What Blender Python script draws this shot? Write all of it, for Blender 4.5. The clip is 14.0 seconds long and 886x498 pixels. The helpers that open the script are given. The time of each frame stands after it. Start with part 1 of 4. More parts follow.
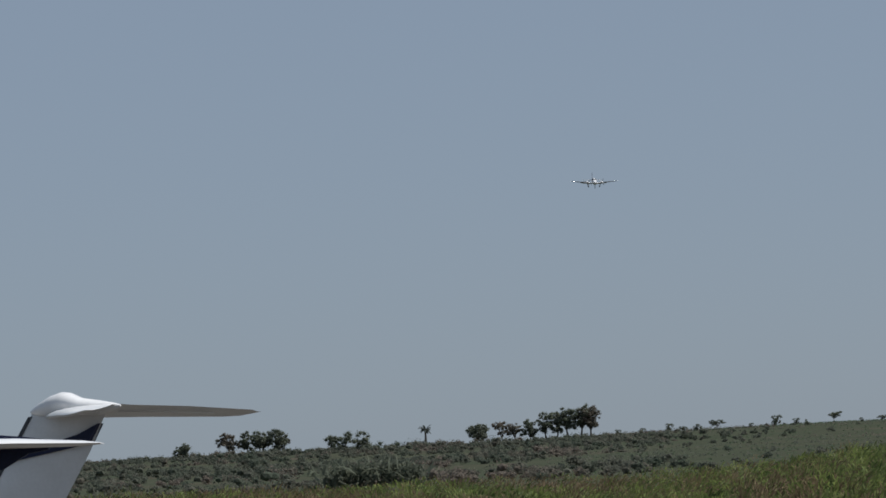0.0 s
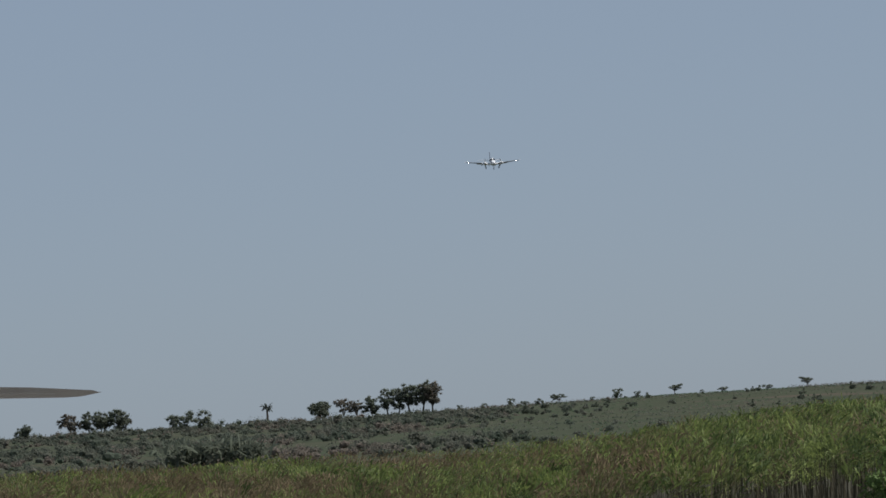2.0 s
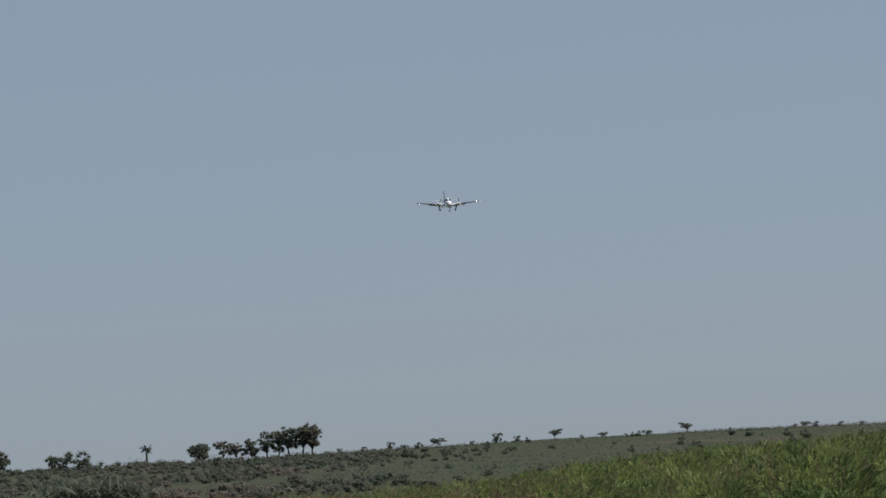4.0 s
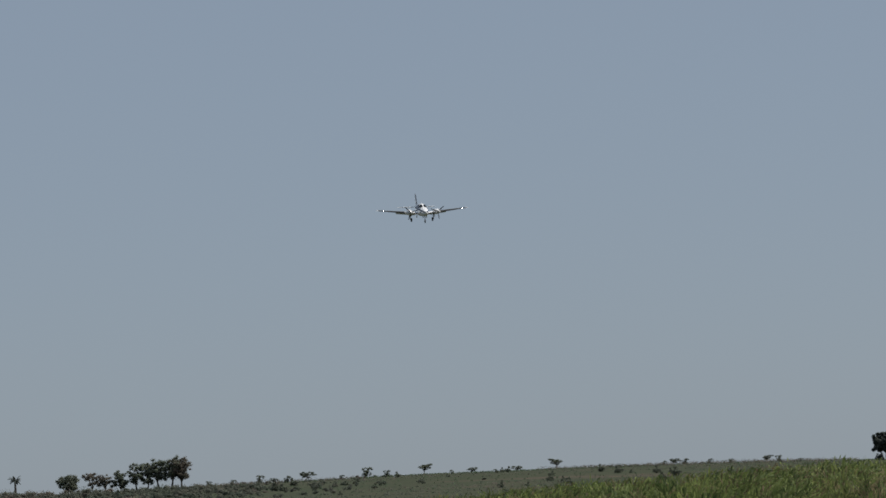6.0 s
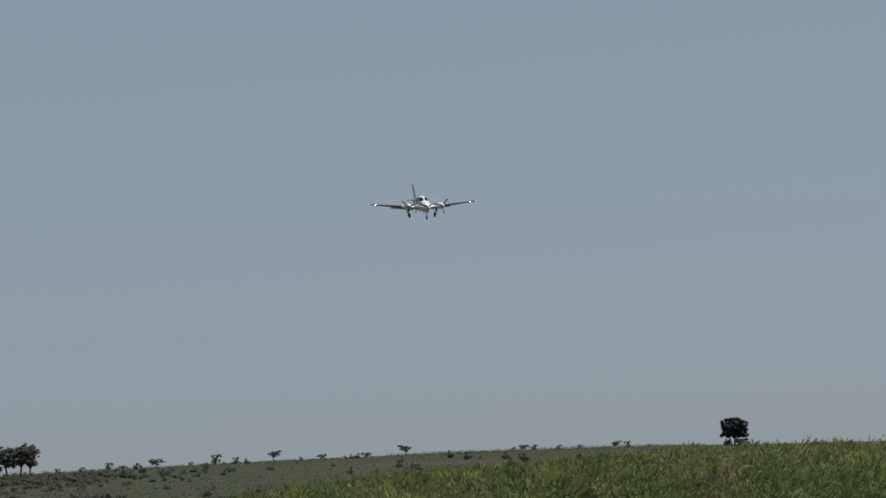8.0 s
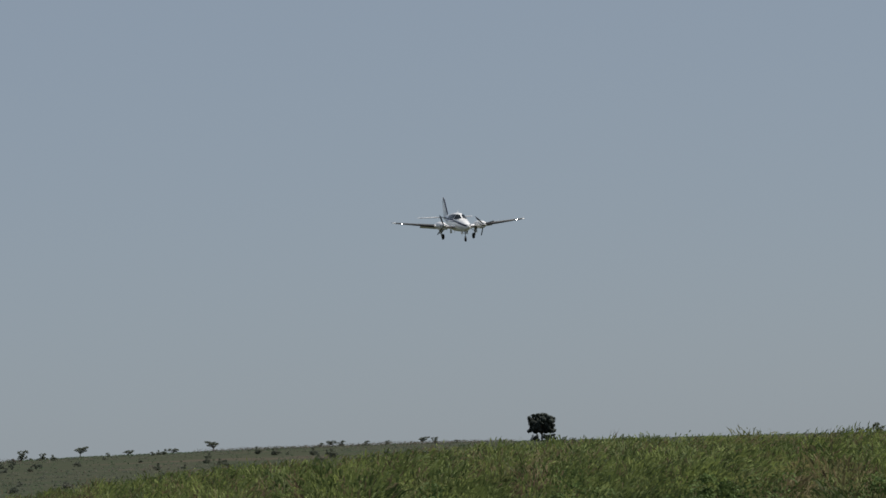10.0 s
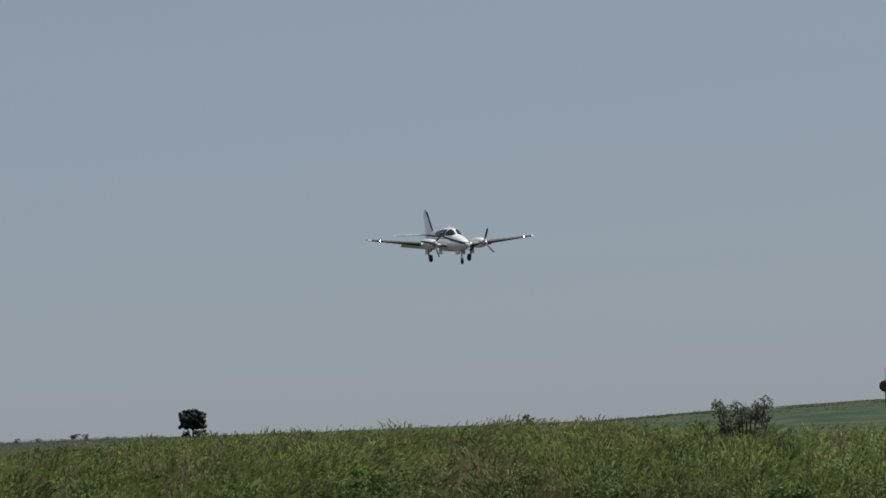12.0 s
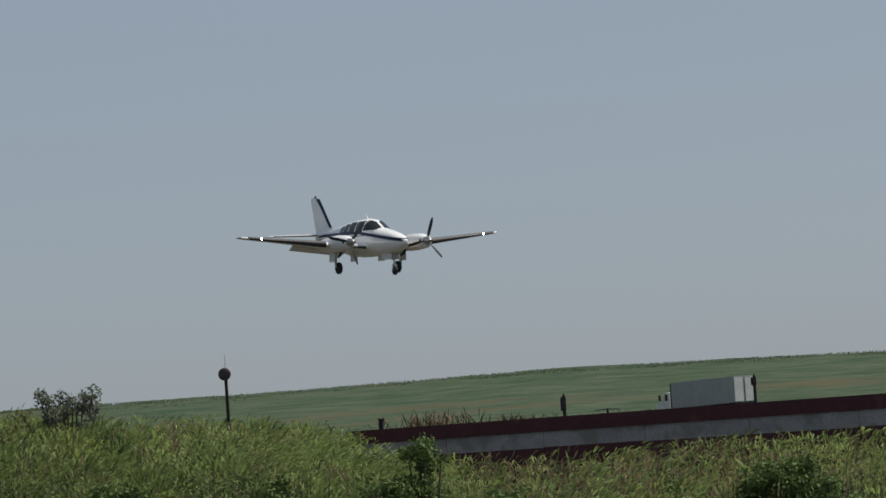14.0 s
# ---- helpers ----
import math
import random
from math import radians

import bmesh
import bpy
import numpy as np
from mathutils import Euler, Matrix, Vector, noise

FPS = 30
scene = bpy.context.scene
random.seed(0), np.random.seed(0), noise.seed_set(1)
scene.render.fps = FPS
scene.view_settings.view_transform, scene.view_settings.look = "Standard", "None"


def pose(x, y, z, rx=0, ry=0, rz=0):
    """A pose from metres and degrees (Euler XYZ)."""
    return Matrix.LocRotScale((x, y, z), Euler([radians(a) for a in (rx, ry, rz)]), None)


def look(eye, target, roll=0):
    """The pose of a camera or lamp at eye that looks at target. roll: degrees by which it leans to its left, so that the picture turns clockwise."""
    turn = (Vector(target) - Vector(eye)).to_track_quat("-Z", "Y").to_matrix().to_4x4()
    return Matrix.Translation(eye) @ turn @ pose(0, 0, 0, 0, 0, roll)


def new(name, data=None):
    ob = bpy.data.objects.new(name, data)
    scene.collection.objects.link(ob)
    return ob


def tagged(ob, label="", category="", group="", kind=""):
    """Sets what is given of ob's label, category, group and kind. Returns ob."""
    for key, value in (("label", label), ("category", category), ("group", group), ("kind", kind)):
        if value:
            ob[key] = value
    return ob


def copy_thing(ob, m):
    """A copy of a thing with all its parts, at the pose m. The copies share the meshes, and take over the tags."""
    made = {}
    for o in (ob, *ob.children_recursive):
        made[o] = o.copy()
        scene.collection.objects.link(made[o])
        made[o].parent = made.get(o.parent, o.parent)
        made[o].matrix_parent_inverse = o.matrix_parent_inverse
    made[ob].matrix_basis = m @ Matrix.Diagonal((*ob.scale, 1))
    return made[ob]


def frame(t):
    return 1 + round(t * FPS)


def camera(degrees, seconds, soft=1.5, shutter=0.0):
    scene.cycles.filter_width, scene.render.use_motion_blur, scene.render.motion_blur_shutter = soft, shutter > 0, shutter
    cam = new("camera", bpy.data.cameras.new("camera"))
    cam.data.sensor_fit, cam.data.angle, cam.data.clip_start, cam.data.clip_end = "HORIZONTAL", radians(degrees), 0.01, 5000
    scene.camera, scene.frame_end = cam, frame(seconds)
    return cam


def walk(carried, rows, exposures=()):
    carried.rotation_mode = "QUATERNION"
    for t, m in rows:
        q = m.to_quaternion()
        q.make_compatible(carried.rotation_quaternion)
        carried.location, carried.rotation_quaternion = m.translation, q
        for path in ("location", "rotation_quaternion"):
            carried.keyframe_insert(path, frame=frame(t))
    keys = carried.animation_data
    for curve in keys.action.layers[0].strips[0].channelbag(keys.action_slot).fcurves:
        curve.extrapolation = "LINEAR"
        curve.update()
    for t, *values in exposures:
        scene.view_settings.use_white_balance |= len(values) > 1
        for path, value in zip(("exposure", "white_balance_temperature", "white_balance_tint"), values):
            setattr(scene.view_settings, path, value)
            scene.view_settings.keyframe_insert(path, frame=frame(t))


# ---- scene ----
# ---------------------------------------------------------------- camera
EYE = 1.7
STEP_AZ = 21.0      # compass bearing of the few steps forward at the end


def bearing(az, r, z=0.0):
    """A place at bearing az (degrees, clockwise from +y) and distance r."""
    a = radians(az)
    return Vector((r * math.sin(a), r * math.cos(a), z))


def aim(step, az, el, roll):
    eye = bearing(STEP_AZ, step, EYE)
    a, e = radians(az), radians(el)
    way = Vector((math.sin(a) * math.cos(e), math.cos(a) * math.cos(e), math.sin(e)))
    return look(eye, eye + way * 100, roll)


# seconds, metres stepped forward, bearing, tilt, lean
PATH = [
    (0, 0.00, 2.356, 3.479, -2.568),
    (0.5, 0.00, 2.628, 3.349, -2.978),
    (1, 0.00, 3.338, 3.258, -2.962),
    (1.5, 0.00, 3.890, 3.194, -3.203),
    (2, 0.00, 4.301, 3.095, -3.399),
    (2.5, 0.00, 4.733, 3.102, -3.068),
    (3, 0.00, 5.044, 3.314, -2.881),
    (3.2, 0.00, 5.237, 3.407, -2.852),
    (5.3, 0.00, 6.642, 3.713, -2.724),
    (5.5, 0.00, 6.816, 3.826, -2.278),
    (6, 0.00, 7.366, 3.890, -2.480),
    (6.5, 0.00, 7.698, 3.839, -2.577),
    (7, 0.00, 8.293, 3.876, -2.433),
    (7.2, 0.00, 8.519, 3.841, -2.491),
    (9.3, 0.00, 10.521, 3.430, -2.798),
    (9.5, 0.00, 10.840, 3.449, -2.836),
    (10, 0.00, 11.554, 3.483, -2.774),
    (10.5, 0.00, 12.147, 3.426, -2.828),
    (11, 0.00, 13.085, 3.389, -2.932),
    (11.5, 0.00, 14.483, 3.323, -3.191),
    (12, 0.00, 15.831, 3.187, -3.562),
    (12.5, 2.00, 17.554, 2.961, -3.652),
    (13, 5.20, 19.281, 3.021, -3.790),
    (13.5, 7.60, 21.163, 2.775, -3.865),
    (14, 9.00, 23.866, 2.654, -3.600),
]
cam = camera(10.79, 14.0, soft=1.6)
walk(cam, [(t, aim(d, az, el, ro)) for t, d, az, el, ro in PATH],
     exposures=[(0, -0.08, 6150, 10), (1, -0.02, 6150, 10), (3, 0.06, 6200, 10), (5, 0.0, 6300, 10), (6.5, -0.04, 6380, 10), (9.5, -0.03, 6500, 10), (11, 0.0, 6500, 10), (12.5, 0.03, 6500, 10), (14, 0.08, 6550, 10)])

# ---------------------------------------------------------------- light
SUN_EL, SUN_AZ = 54.0, 96.0
world = bpy.data.worlds.new("hazy_sky")
scene.world = world
world.use_nodes = True
wn = world.node_tree
for n in list(wn.nodes):
    wn.nodes.remove(n)
sky = wn.nodes.new("ShaderNodeTexSky")
sky.sky_type = "NISHITA"
sky.sun_disc = False
sky.sun_elevation = radians(SUN_EL)
sky.sun_rotation = radians(SUN_AZ)
sky.air_density, sky.dust_density, sky.ozone_density = 0.8, 0.9, 5.0
sky_bg = wn.nodes.new("ShaderNodeBackground")
sky_bg.inputs["Strength"].default_value = 0.077
sky_out = wn.nodes.new("ShaderNodeOutputWorld")
# thick blue-grey haze: the clear sky's light, tinted and evened out
haze = wn.nodes.new("ShaderNodeMix")
haze.data_type, haze.blend_type = "RGBA", "MULTIPLY"
haze.inputs["Factor"].default_value = 1.0
haze.inputs["B"].default_value = (1.12, 1.0, 1.0, 1)
wn.links.new(sky.outputs[0], haze.inputs["A"])
veil = wn.nodes.new("ShaderNodeMix")
veil.data_type, veil.blend_type = "RGBA", "MIX"
veil.inputs["Factor"].default_value = 0.65
veil.inputs["B"].default_value = (3.78, 4.44, 5.02, 1)
wn.links.new(haze.outputs["Result"], veil.inputs["A"])
wn.links.new(veil.outputs["Result"], sky_bg.inputs["Color"])
wn.links.new(sky_bg.outputs[0], sky_out.inputs["Surface"])

sun = new("sun", bpy.data.lights.new("sun", "SUN"))
sun.data.energy, sun.data.angle, sun.data.color = 5.0, radians(0.6), (1.0, 0.95, 0.88)
sun.matrix_world = look(tuple(bearing(SUN_AZ, math.cos(radians(SUN_EL)), math.sin(radians(SUN_EL)))), (0, 0, 0))

# ---------------------------------------------------------------- materials


def material(name, colour, rough=0.6, metal=0.0, second=None, scale=1.0, bump=0.0, fine=None, coat=0.0, spread=0.0, through_light=0.0, patch=None, spec=0.5, speckle=0.35):
    """A procedural surface: base colour, a second colour mixed in by noise at two scales, fine relief.
    spread: brightness change from piece to piece. patch: (third colour, scale, amount) in broad stains."""
    m = bpy.data.materials.new(name)
    m.use_nodes = True
    nt = m.node_tree
    b = nt.nodes["Principled BSDF"]
    b.inputs["Roughness"].default_value, b.inputs["Metallic"].default_value = rough, metal
    b.inputs["Coat Weight"].default_value = coat
    b.inputs["Specular IOR Level"].default_value = spec
    co = nt.nodes.new("ShaderNodeTexCoord").outputs["Object"]

    def noise_of(sc, detail=4.0):
        n = nt.nodes.new("ShaderNodeTexNoise")
        n.inputs["Scale"].default_value, n.inputs["Detail"].default_value = sc, detail
        nt.links.new(co, n.inputs["Vector"])
        return n.outputs["Fac"]

    def ramp(fac, lo, hi):
        r = nt.nodes.new("ShaderNodeMapRange")
        r.inputs["From Min"].default_value, r.inputs["From Max"].default_value = lo, hi
        nt.links.new(fac, r.inputs["Value"])
        return r.outputs["Result"]

    def blend(fac, a, c):
        x = nt.nodes.new("ShaderNodeMix")
        x.data_type = "RGBA"
        for s, v in ((x.inputs["Factor"], fac), (x.inputs["A"], a), (x.inputs["B"], c)):
            if isinstance(v, tuple):
                s.default_value = (*v, 1)
            elif isinstance(v, float):
                s.default_value = v
            else:
                nt.links.new(v, s)
        return x.outputs["Result"]

    out = colour
    second = second or tuple(c * 0.82 for c in colour)
    out = blend(ramp(noise_of(scale), 0.35, 0.65), colour, second)
    grain = nt.nodes.new("ShaderNodeMix")
    grain.data_type, grain.blend_type = "RGBA", "MULTIPLY"
    grain.inputs["Factor"].default_value = speckle
    nt.links.new(out, grain.inputs["A"])
    nt.links.new(ramp(noise_of(scale * 9.0), 0.2, 0.8), grain.inputs["B"])
    out = grain.outputs["Result"]
    if patch:
        out = blend(ramp(noise_of(patch[1], 3.0), 0.62 - 0.25 * patch[2], 0.72 - 0.2 * patch[2]), out, patch[0])
    if spread:
        g = nt.nodes.new("ShaderNodeNewGeometry")
        h = nt.nodes.new("ShaderNodeHueSaturation")
        nt.links.new(ramp(g.outputs["Random Per Island"], 0.0, 1.0), h.inputs["Value"])
        h.inputs["Value"].default_value = 1.0
        rr = h.inputs["Value"].links[0].from_node
        rr.inputs["To Min"].default_value, rr.inputs["To Max"].default_value = 1 - spread, 1 + spread
        nt.links.new(out, h.inputs["Color"])
        out = h.outputs["Color"]
    nt.links.new(out, b.inputs["Base Color"])
    if bump:
        k = nt.nodes.new("ShaderNodeBump")
        k.inputs["Strength"].default_value, k.inputs["Distance"].default_value = bump, 0.02
        nt.links.new(noise_of(fine or scale * 6), k.inputs["Height"])
        nt.links.new(k.outputs["Normal"], b.inputs["Normal"])
    if through_light:
        tr = nt.nodes.new("ShaderNodeBsdfTranslucent")
        mx = nt.nodes.new("ShaderNodeMixShader")
        mx.inputs[0].default_value = through_light
        nt.links.new(out, tr.inputs["Color"])
        o = nt.nodes["Material Output"]
        nt.links.new(b.outputs[0], mx.inputs[1])
        nt.links.new(tr.outputs[0], mx.inputs[2])
        nt.links.new(mx.outputs[0], o.inputs["Surface"])
    return m


def glowing(name, colour, strength):
    m = bpy.data.materials.new(name)
    m.use_nodes = True
    b = m.node_tree.nodes["Principled BSDF"]
    b.inputs["Base Color"].default_value = (0.9, 0.9, 0.9, 1)
    b.inputs["Emission Color"].default_value = (*colour, 1)
    b.inputs["Emission Strength"].default_value = strength
    return m


WHITE = material("white_aircraft_paint", (0.80, 0.80, 0.80), 0.28, second=(0.75, 0.75, 0.74), scale=1.5, coat=0.4, speckle=0.06)
OFFWHITE = material("weathered_white_paint", (0.74, 0.74, 0.73), 0.4, second=(0.67, 0.67, 0.655), scale=2.0, coat=0.2, speckle=0.08)
NAVY = material("navy_paint", (0.012, 0.017, 0.05), 0.4, second=(0.016, 0.022, 0.062), scale=3.0, spec=0.2)
BOOT = material("black_rubber_boot", (0.03, 0.03, 0.033), 0.6, second=(0.05, 0.05, 0.05), scale=6.0)
TYRE = material("tyre_rubber", (0.02, 0.02, 0.02), 0.85, scale=8.0)
METAL = material("bare_metal", (0.55, 0.55, 0.56), 0.35, 0.9, scale=5.0)
DARKMETAL = material("dark_painted_metal", (0.025, 0.024, 0.026), 0.7, second=(0.04, 0.035, 0.033), scale=7.0, spec=0.15)
WINDOW = material("tinted_window", (0.012, 0.016, 0.02), 0.1, second=(0.02, 0.026, 0.03), scale=1.0, spec=0.22)
BLADE = material("propeller_black", (0.025, 0.025, 0.027), 0.45, scale=5.0)
# black that stands in for the shade inside the engine intakes
INTAKE = material("intake_shade_black", (0.012, 0.012, 0.012), 0.8, scale=5.0)
LAMP = glowing("landing_lamp", (1.0, 0.97, 0.9), 24.0)
# near ground, never in view; its tone is set for the bounce on undersides
SOIL = material("dry_soil_and_grass", (0.115, 0.106, 0.096), 0.95, second=(0.085, 0.08, 0.07), scale=0.15, bump=0.5, fine=2.0, spec=0.0)
# unseen ring of ground, added to keep the bounce light under the airplane neutral
BOUNCE_GROUND = material("neutral_bounce_ground", (0.078, 0.074, 0.058), 0.95, second=(0.064, 0.064, 0.048), scale=0.15, bump=0.5, fine=2.0, spec=0.0)
EARTH = material("hill_grass_ground", (0.056, 0.068, 0.046), 0.9, second=(0.07, 0.073, 0.052), scale=0.06, bump=0.6, fine=0.6, patch=((0.08, 0.068, 0.054), 0.02, 0.2), spec=0.0)
FIELD = material("cane_field_ground", (0.05, 0.077, 0.05), 0.9, second=(0.086, 0.108, 0.073), scale=0.12, bump=0.8, fine=0.9, patch=((0.085, 0.075, 0.05), 0.014, 0.2), spec=0.0)
# two tones at tussock size: bright tops and shaded hollows put into the colour
CANE_L = material("cane_leaf", (0.245, 0.295, 0.088), 0.6, second=(0.065, 0.10, 0.035), scale=1.0, spread=0.12, through_light=0.45, patch=((0.18, 0.15, 0.075), 0.22, 0.25), spec=0.12)
# the same painted light and shade from tussock to tussock
FRESH_L = material("fresh_grass_leaf", (0.28, 0.355, 0.11), 0.6, second=(0.115, 0.18, 0.055), scale=1.0, spread=0.12, through_light=0.45, patch=((0.26, 0.24, 0.11), 0.25, 0.2), spec=0.12)
DRY_L = material("dry_grass_leaf", (0.215, 0.16, 0.095), 0.65, second=(0.15, 0.125, 0.068), scale=0.4, spread=0.35, through_light=0.4, spec=0.1)
WEED_L = material("broadleaf_weed", (0.12, 0.175, 0.055), 0.65, second=(0.095, 0.145, 0.045), scale=0.5, spread=0.3, through_light=0.2, spec=0.1)
# leaf colour brightened and flattened to stand in for haze over the hillside
SCRUB_L = material("hill_scrub_leaf", (0.115, 0.14, 0.105), 0.8, second=(0.16, 0.162, 0.13), scale=0.1, spread=0.15, through_light=0.5, patch=((0.175, 0.15, 0.125), 0.03, 0.45), spec=0.05)
# greyer, paler green: the distance haze is part of this leaf colour
TREE_L = material("tree_leaf", (0.155, 0.18, 0.13), 0.8, second=(0.185, 0.195, 0.15), scale=0.2, spread=0.25, through_light=0.5, spec=0.12)
DARK_L = material("dark_tree_leaf", (0.055, 0.066, 0.058), 0.7, second=(0.066, 0.074, 0.062), scale=0.3, spread=0.35, through_light=0.25, spec=0.12)
SPARSE_L = material("sparse_grey_leaf", (0.19, 0.165, 0.135), 0.8, second=(0.145, 0.145, 0.11), scale=0.3, spread=0.25, through_light=0.5, spec=0.12)
CROP_L = material("crop_leaf", (0.12, 0.165, 0.10), 0.8, second=(0.10, 0.14, 0.085), scale=0.02, spread=0.15, through_light=0.5, spec=0.05)
FIELD_BRUSH_L = material("field_brush_leaf", (0.12, 0.13, 0.09), 0.8, second=(0.10, 0.13, 0.085), scale=0.1, spread=0.1, through_light=0.5, patch=((0.16, 0.13, 0.09), 0.03, 0.3), spec=0.05)
STALK = material("grass_stalk", (0.10, 0.085, 0.055), 0.8, second=(0.075, 0.07, 0.045), scale=1.0, spread=0.25, spec=0.1)
STRAW_L = material("straw_twig", (0.175, 0.13, 0.08), 0.8, second=(0.14, 0.105, 0.065), scale=1.0, spread=0.3, spec=0.12)
BARK = material("bark", (0.10, 0.085, 0.07), 0.9, second=(0.06, 0.05, 0.04), scale=3.0, bump=0.5)
RED = material("dull_dark_red_paint", (0.09, 0.034, 0.038), 0.75, second=(0.07, 0.027, 0.03), scale=1.2, bump=0.2, patch=((0.12, 0.06, 0.055), 0.8, 0.1), spec=0.2)
GREY = material("grey_cement_wall", (0.34, 0.345, 0.345), 0.85, second=(0.26, 0.265, 0.265), scale=1.5, bump=0.4, patch=((0.18, 0.175, 0.165), 1.6, 0.35), spec=0.2)
TRAILER = material("trailer_grey_side", (0.37, 0.37, 0.37), 0.5, second=(0.32, 0.32, 0.32), scale=0.8)
DOORW = material("trailer_white_door", (0.72, 0.72, 0.70), 0.45, second=(0.6, 0.6, 0.58), scale=1.2)

# ---------------------------------------------------------------- mesh helpers


def finish(bm, name, mat, parent=None, label="", smooth=True):
    bmesh.ops.recalc_face_normals(bm, faces=bm.faces)
    me = bpy.data.meshes.new(name)
    bm.to_mesh(me)
    bm.free()
    me.materials.append(mat)
    if smooth:
        me.shade_smooth()
        me.set_sharp_from_angle(angle=radians(38))
    ob = new(name, me)
    ob.parent = parent
    if label:
        tagged(ob, label)
    return ob


def part(name, bm, mat, parent, label="", smooth=True):
    return finish(bm, name, mat, parent, label, smooth)


def thing(name, label, category, group="", at=None, kind=""):
    ob = tagged(new(name), label, category, group, kind)
    if at is not None:
        ob.matrix_world = at if isinstance(at, Matrix) else Matrix.Translation(at)
    return ob


def loft(rings, cap=True, closed=True):
    bm = bmesh.new()
    rows = [[bm.verts.new(p) for p in ring] for ring in rings]
    n = len(rows[0])
    for a, b in zip(rows, rows[1:]):
        for i in range(n if closed else n - 1):
            j = (i + 1) % n
            bm.faces.new((a[i], a[j], b[j], b[i]))
    if cap:
        bm.faces.new(rows[0][::-1])
        bm.faces.new(rows[-1])
    return bm


def add_loft(bm, rings):
    rows = [[bm.verts.new(p) for p in ring] for ring in rings]
    n = len(rows[0])
    for a, b in zip(rows, rows[1:]):
        for i in range(n):
            j = (i + 1) % n
            bm.faces.new((a[i], a[j], b[j], b[i]))
    bm.faces.new(rows[0][::-1])
    bm.faces.new(rows[-1])


def tube(points, radii, n=8):
    """A bent, tapered round bar."""
    bm = bmesh.new()
    add_tube(bm, points, radii, n)
    return bm


def add_tube(bm, points, radii, n=8):
    rings = []
    pts = [Vector(p) for p in points]
    for i, p in enumerate(pts):
        d = (pts[min(i + 1, len(pts) - 1)] - pts[max(i - 1, 0)]).normalized()
        q = d.to_track_quat("Z", "Y")
        rings.append([p + q @ Vector((math.cos(k * math.tau / n) * radii[i], math.sin(k * math.tau / n) * radii[i], 0)) for k in range(n)])
    add_loft(bm, rings)


def box(x0, x1, y0, y1, z0, z1, bevel=0.0):
    bm = bmesh.new()
    add_box(bm, x0, x1, y0, y1, z0, z1)
    if bevel:
        bmesh.ops.bevel(bm, geom=bm.edges[:], offset=bevel, segments=2, affect="EDGES")
    return bm


def add_box(bm, x0, x1, y0, y1, z0, z1):
    m = Matrix.LocRotScale(((x0 + x1) / 2, (y0 + y1) / 2, (z0 + z1) / 2), None, (x1 - x0, y1 - y0, z1 - z0))
    bmesh.ops.create_cube(bm, size=1, matrix=m)


def wheel(r, w, axis="y"):
    """A tyre with rounded shoulders, lying on its axle along y."""
    prof = [(0.45 * r, -w / 2 * 0.8), (0.8 * r, -w / 2), (0.95 * r, -w / 2 * 0.75), (r, 0), (0.95 * r, w / 2 * 0.75), (0.8 * r, w / 2), (0.45 * r, w / 2 * 0.8)]
    n = 20
    rings = [[Vector((q * math.cos(k * math.tau / n), y, q * math.sin(k * math.tau / n))) for k in range(n)] for q, y in prof]
    return loft(rings)


def foil(le, chord, thick, n=7):
    """A wing section: points round it, x backwards negative from le = (x, y, z)."""
    top, low = [], []
    for i in range(n):
        u = (1 - math.cos(math.pi * i / (n - 1))) / 2
        t = 5 * thick * (0.2969 * math.sqrt(u) - 0.126 * u - 0.3516 * u * u + 0.2843 * u ** 3 - 0.1015 * u ** 4)
        top.append((u, t * 1.15))
        low.append((u, -t * 0.85))
    pts = top + low[1:-1][::-1]
    return [Vector((le[0] - u * chord, le[1], le[2] + t * chord)) for u, t in pts]

# ---------------------------------------------------------------- the lie of the land


def knots(pairs):
    xs, ys = zip(*pairs)
    return lambda v: np.interp(v, xs, ys)


crest_el = knots([(-180, 0.1), (-30, 0.5), (-6, 1.0), (0, 1.07), (5, 1.12), (7, 1.15), (9, 1.145), (11, 1.125), (14, 1.05), (17.5, 0.97), (19, 1.01), (20.5, 1.015), (22, 1.035), (25, 1.10), (28, 1.075), (34, 1.0), (60, 0.5), (180, 0.1)])
crest_r = knots([(-180, 900), (-6, 1000), (16, 1000), (20, 760), (34, 740), (60, 900), (180, 900)])
field_front = knots([(-20, 108), (4, 108), (9, 80), (22, 78), (23.5, 77), (40, 77)])
field_back = knots([(-20, 150), (4, 148), (9, 132), (17.6, 128), (18.4, 106), (21, 105), (22.4, 105), (22.9, 98), (40, 97)])
canopy_el = knots([(-20, 0.72), (0, 0.74), (4.4, 0.71), (5.6, 0.77), (7.2, 0.92), (9, 1.03), (11, 1.13), (13, 1.175), (14, 1.165), (15.5, 1.115), (17.4, 1.08), (18.6, 0.97), (19.8, 0.86), (20.8, 0.82), (22.0, 0.75), (22.5, 0.52), (23.0, 0.36), (23.9, 0.21), (24.8, 0.13), (25.8, 0.18), (26.7, 0.24), (28.4, 0.24), (40, 0.2)])
front_drop = knots([(5, 0.6), (7.5, 0.44), (10.5, 0.42), (12.5, 0.62)])


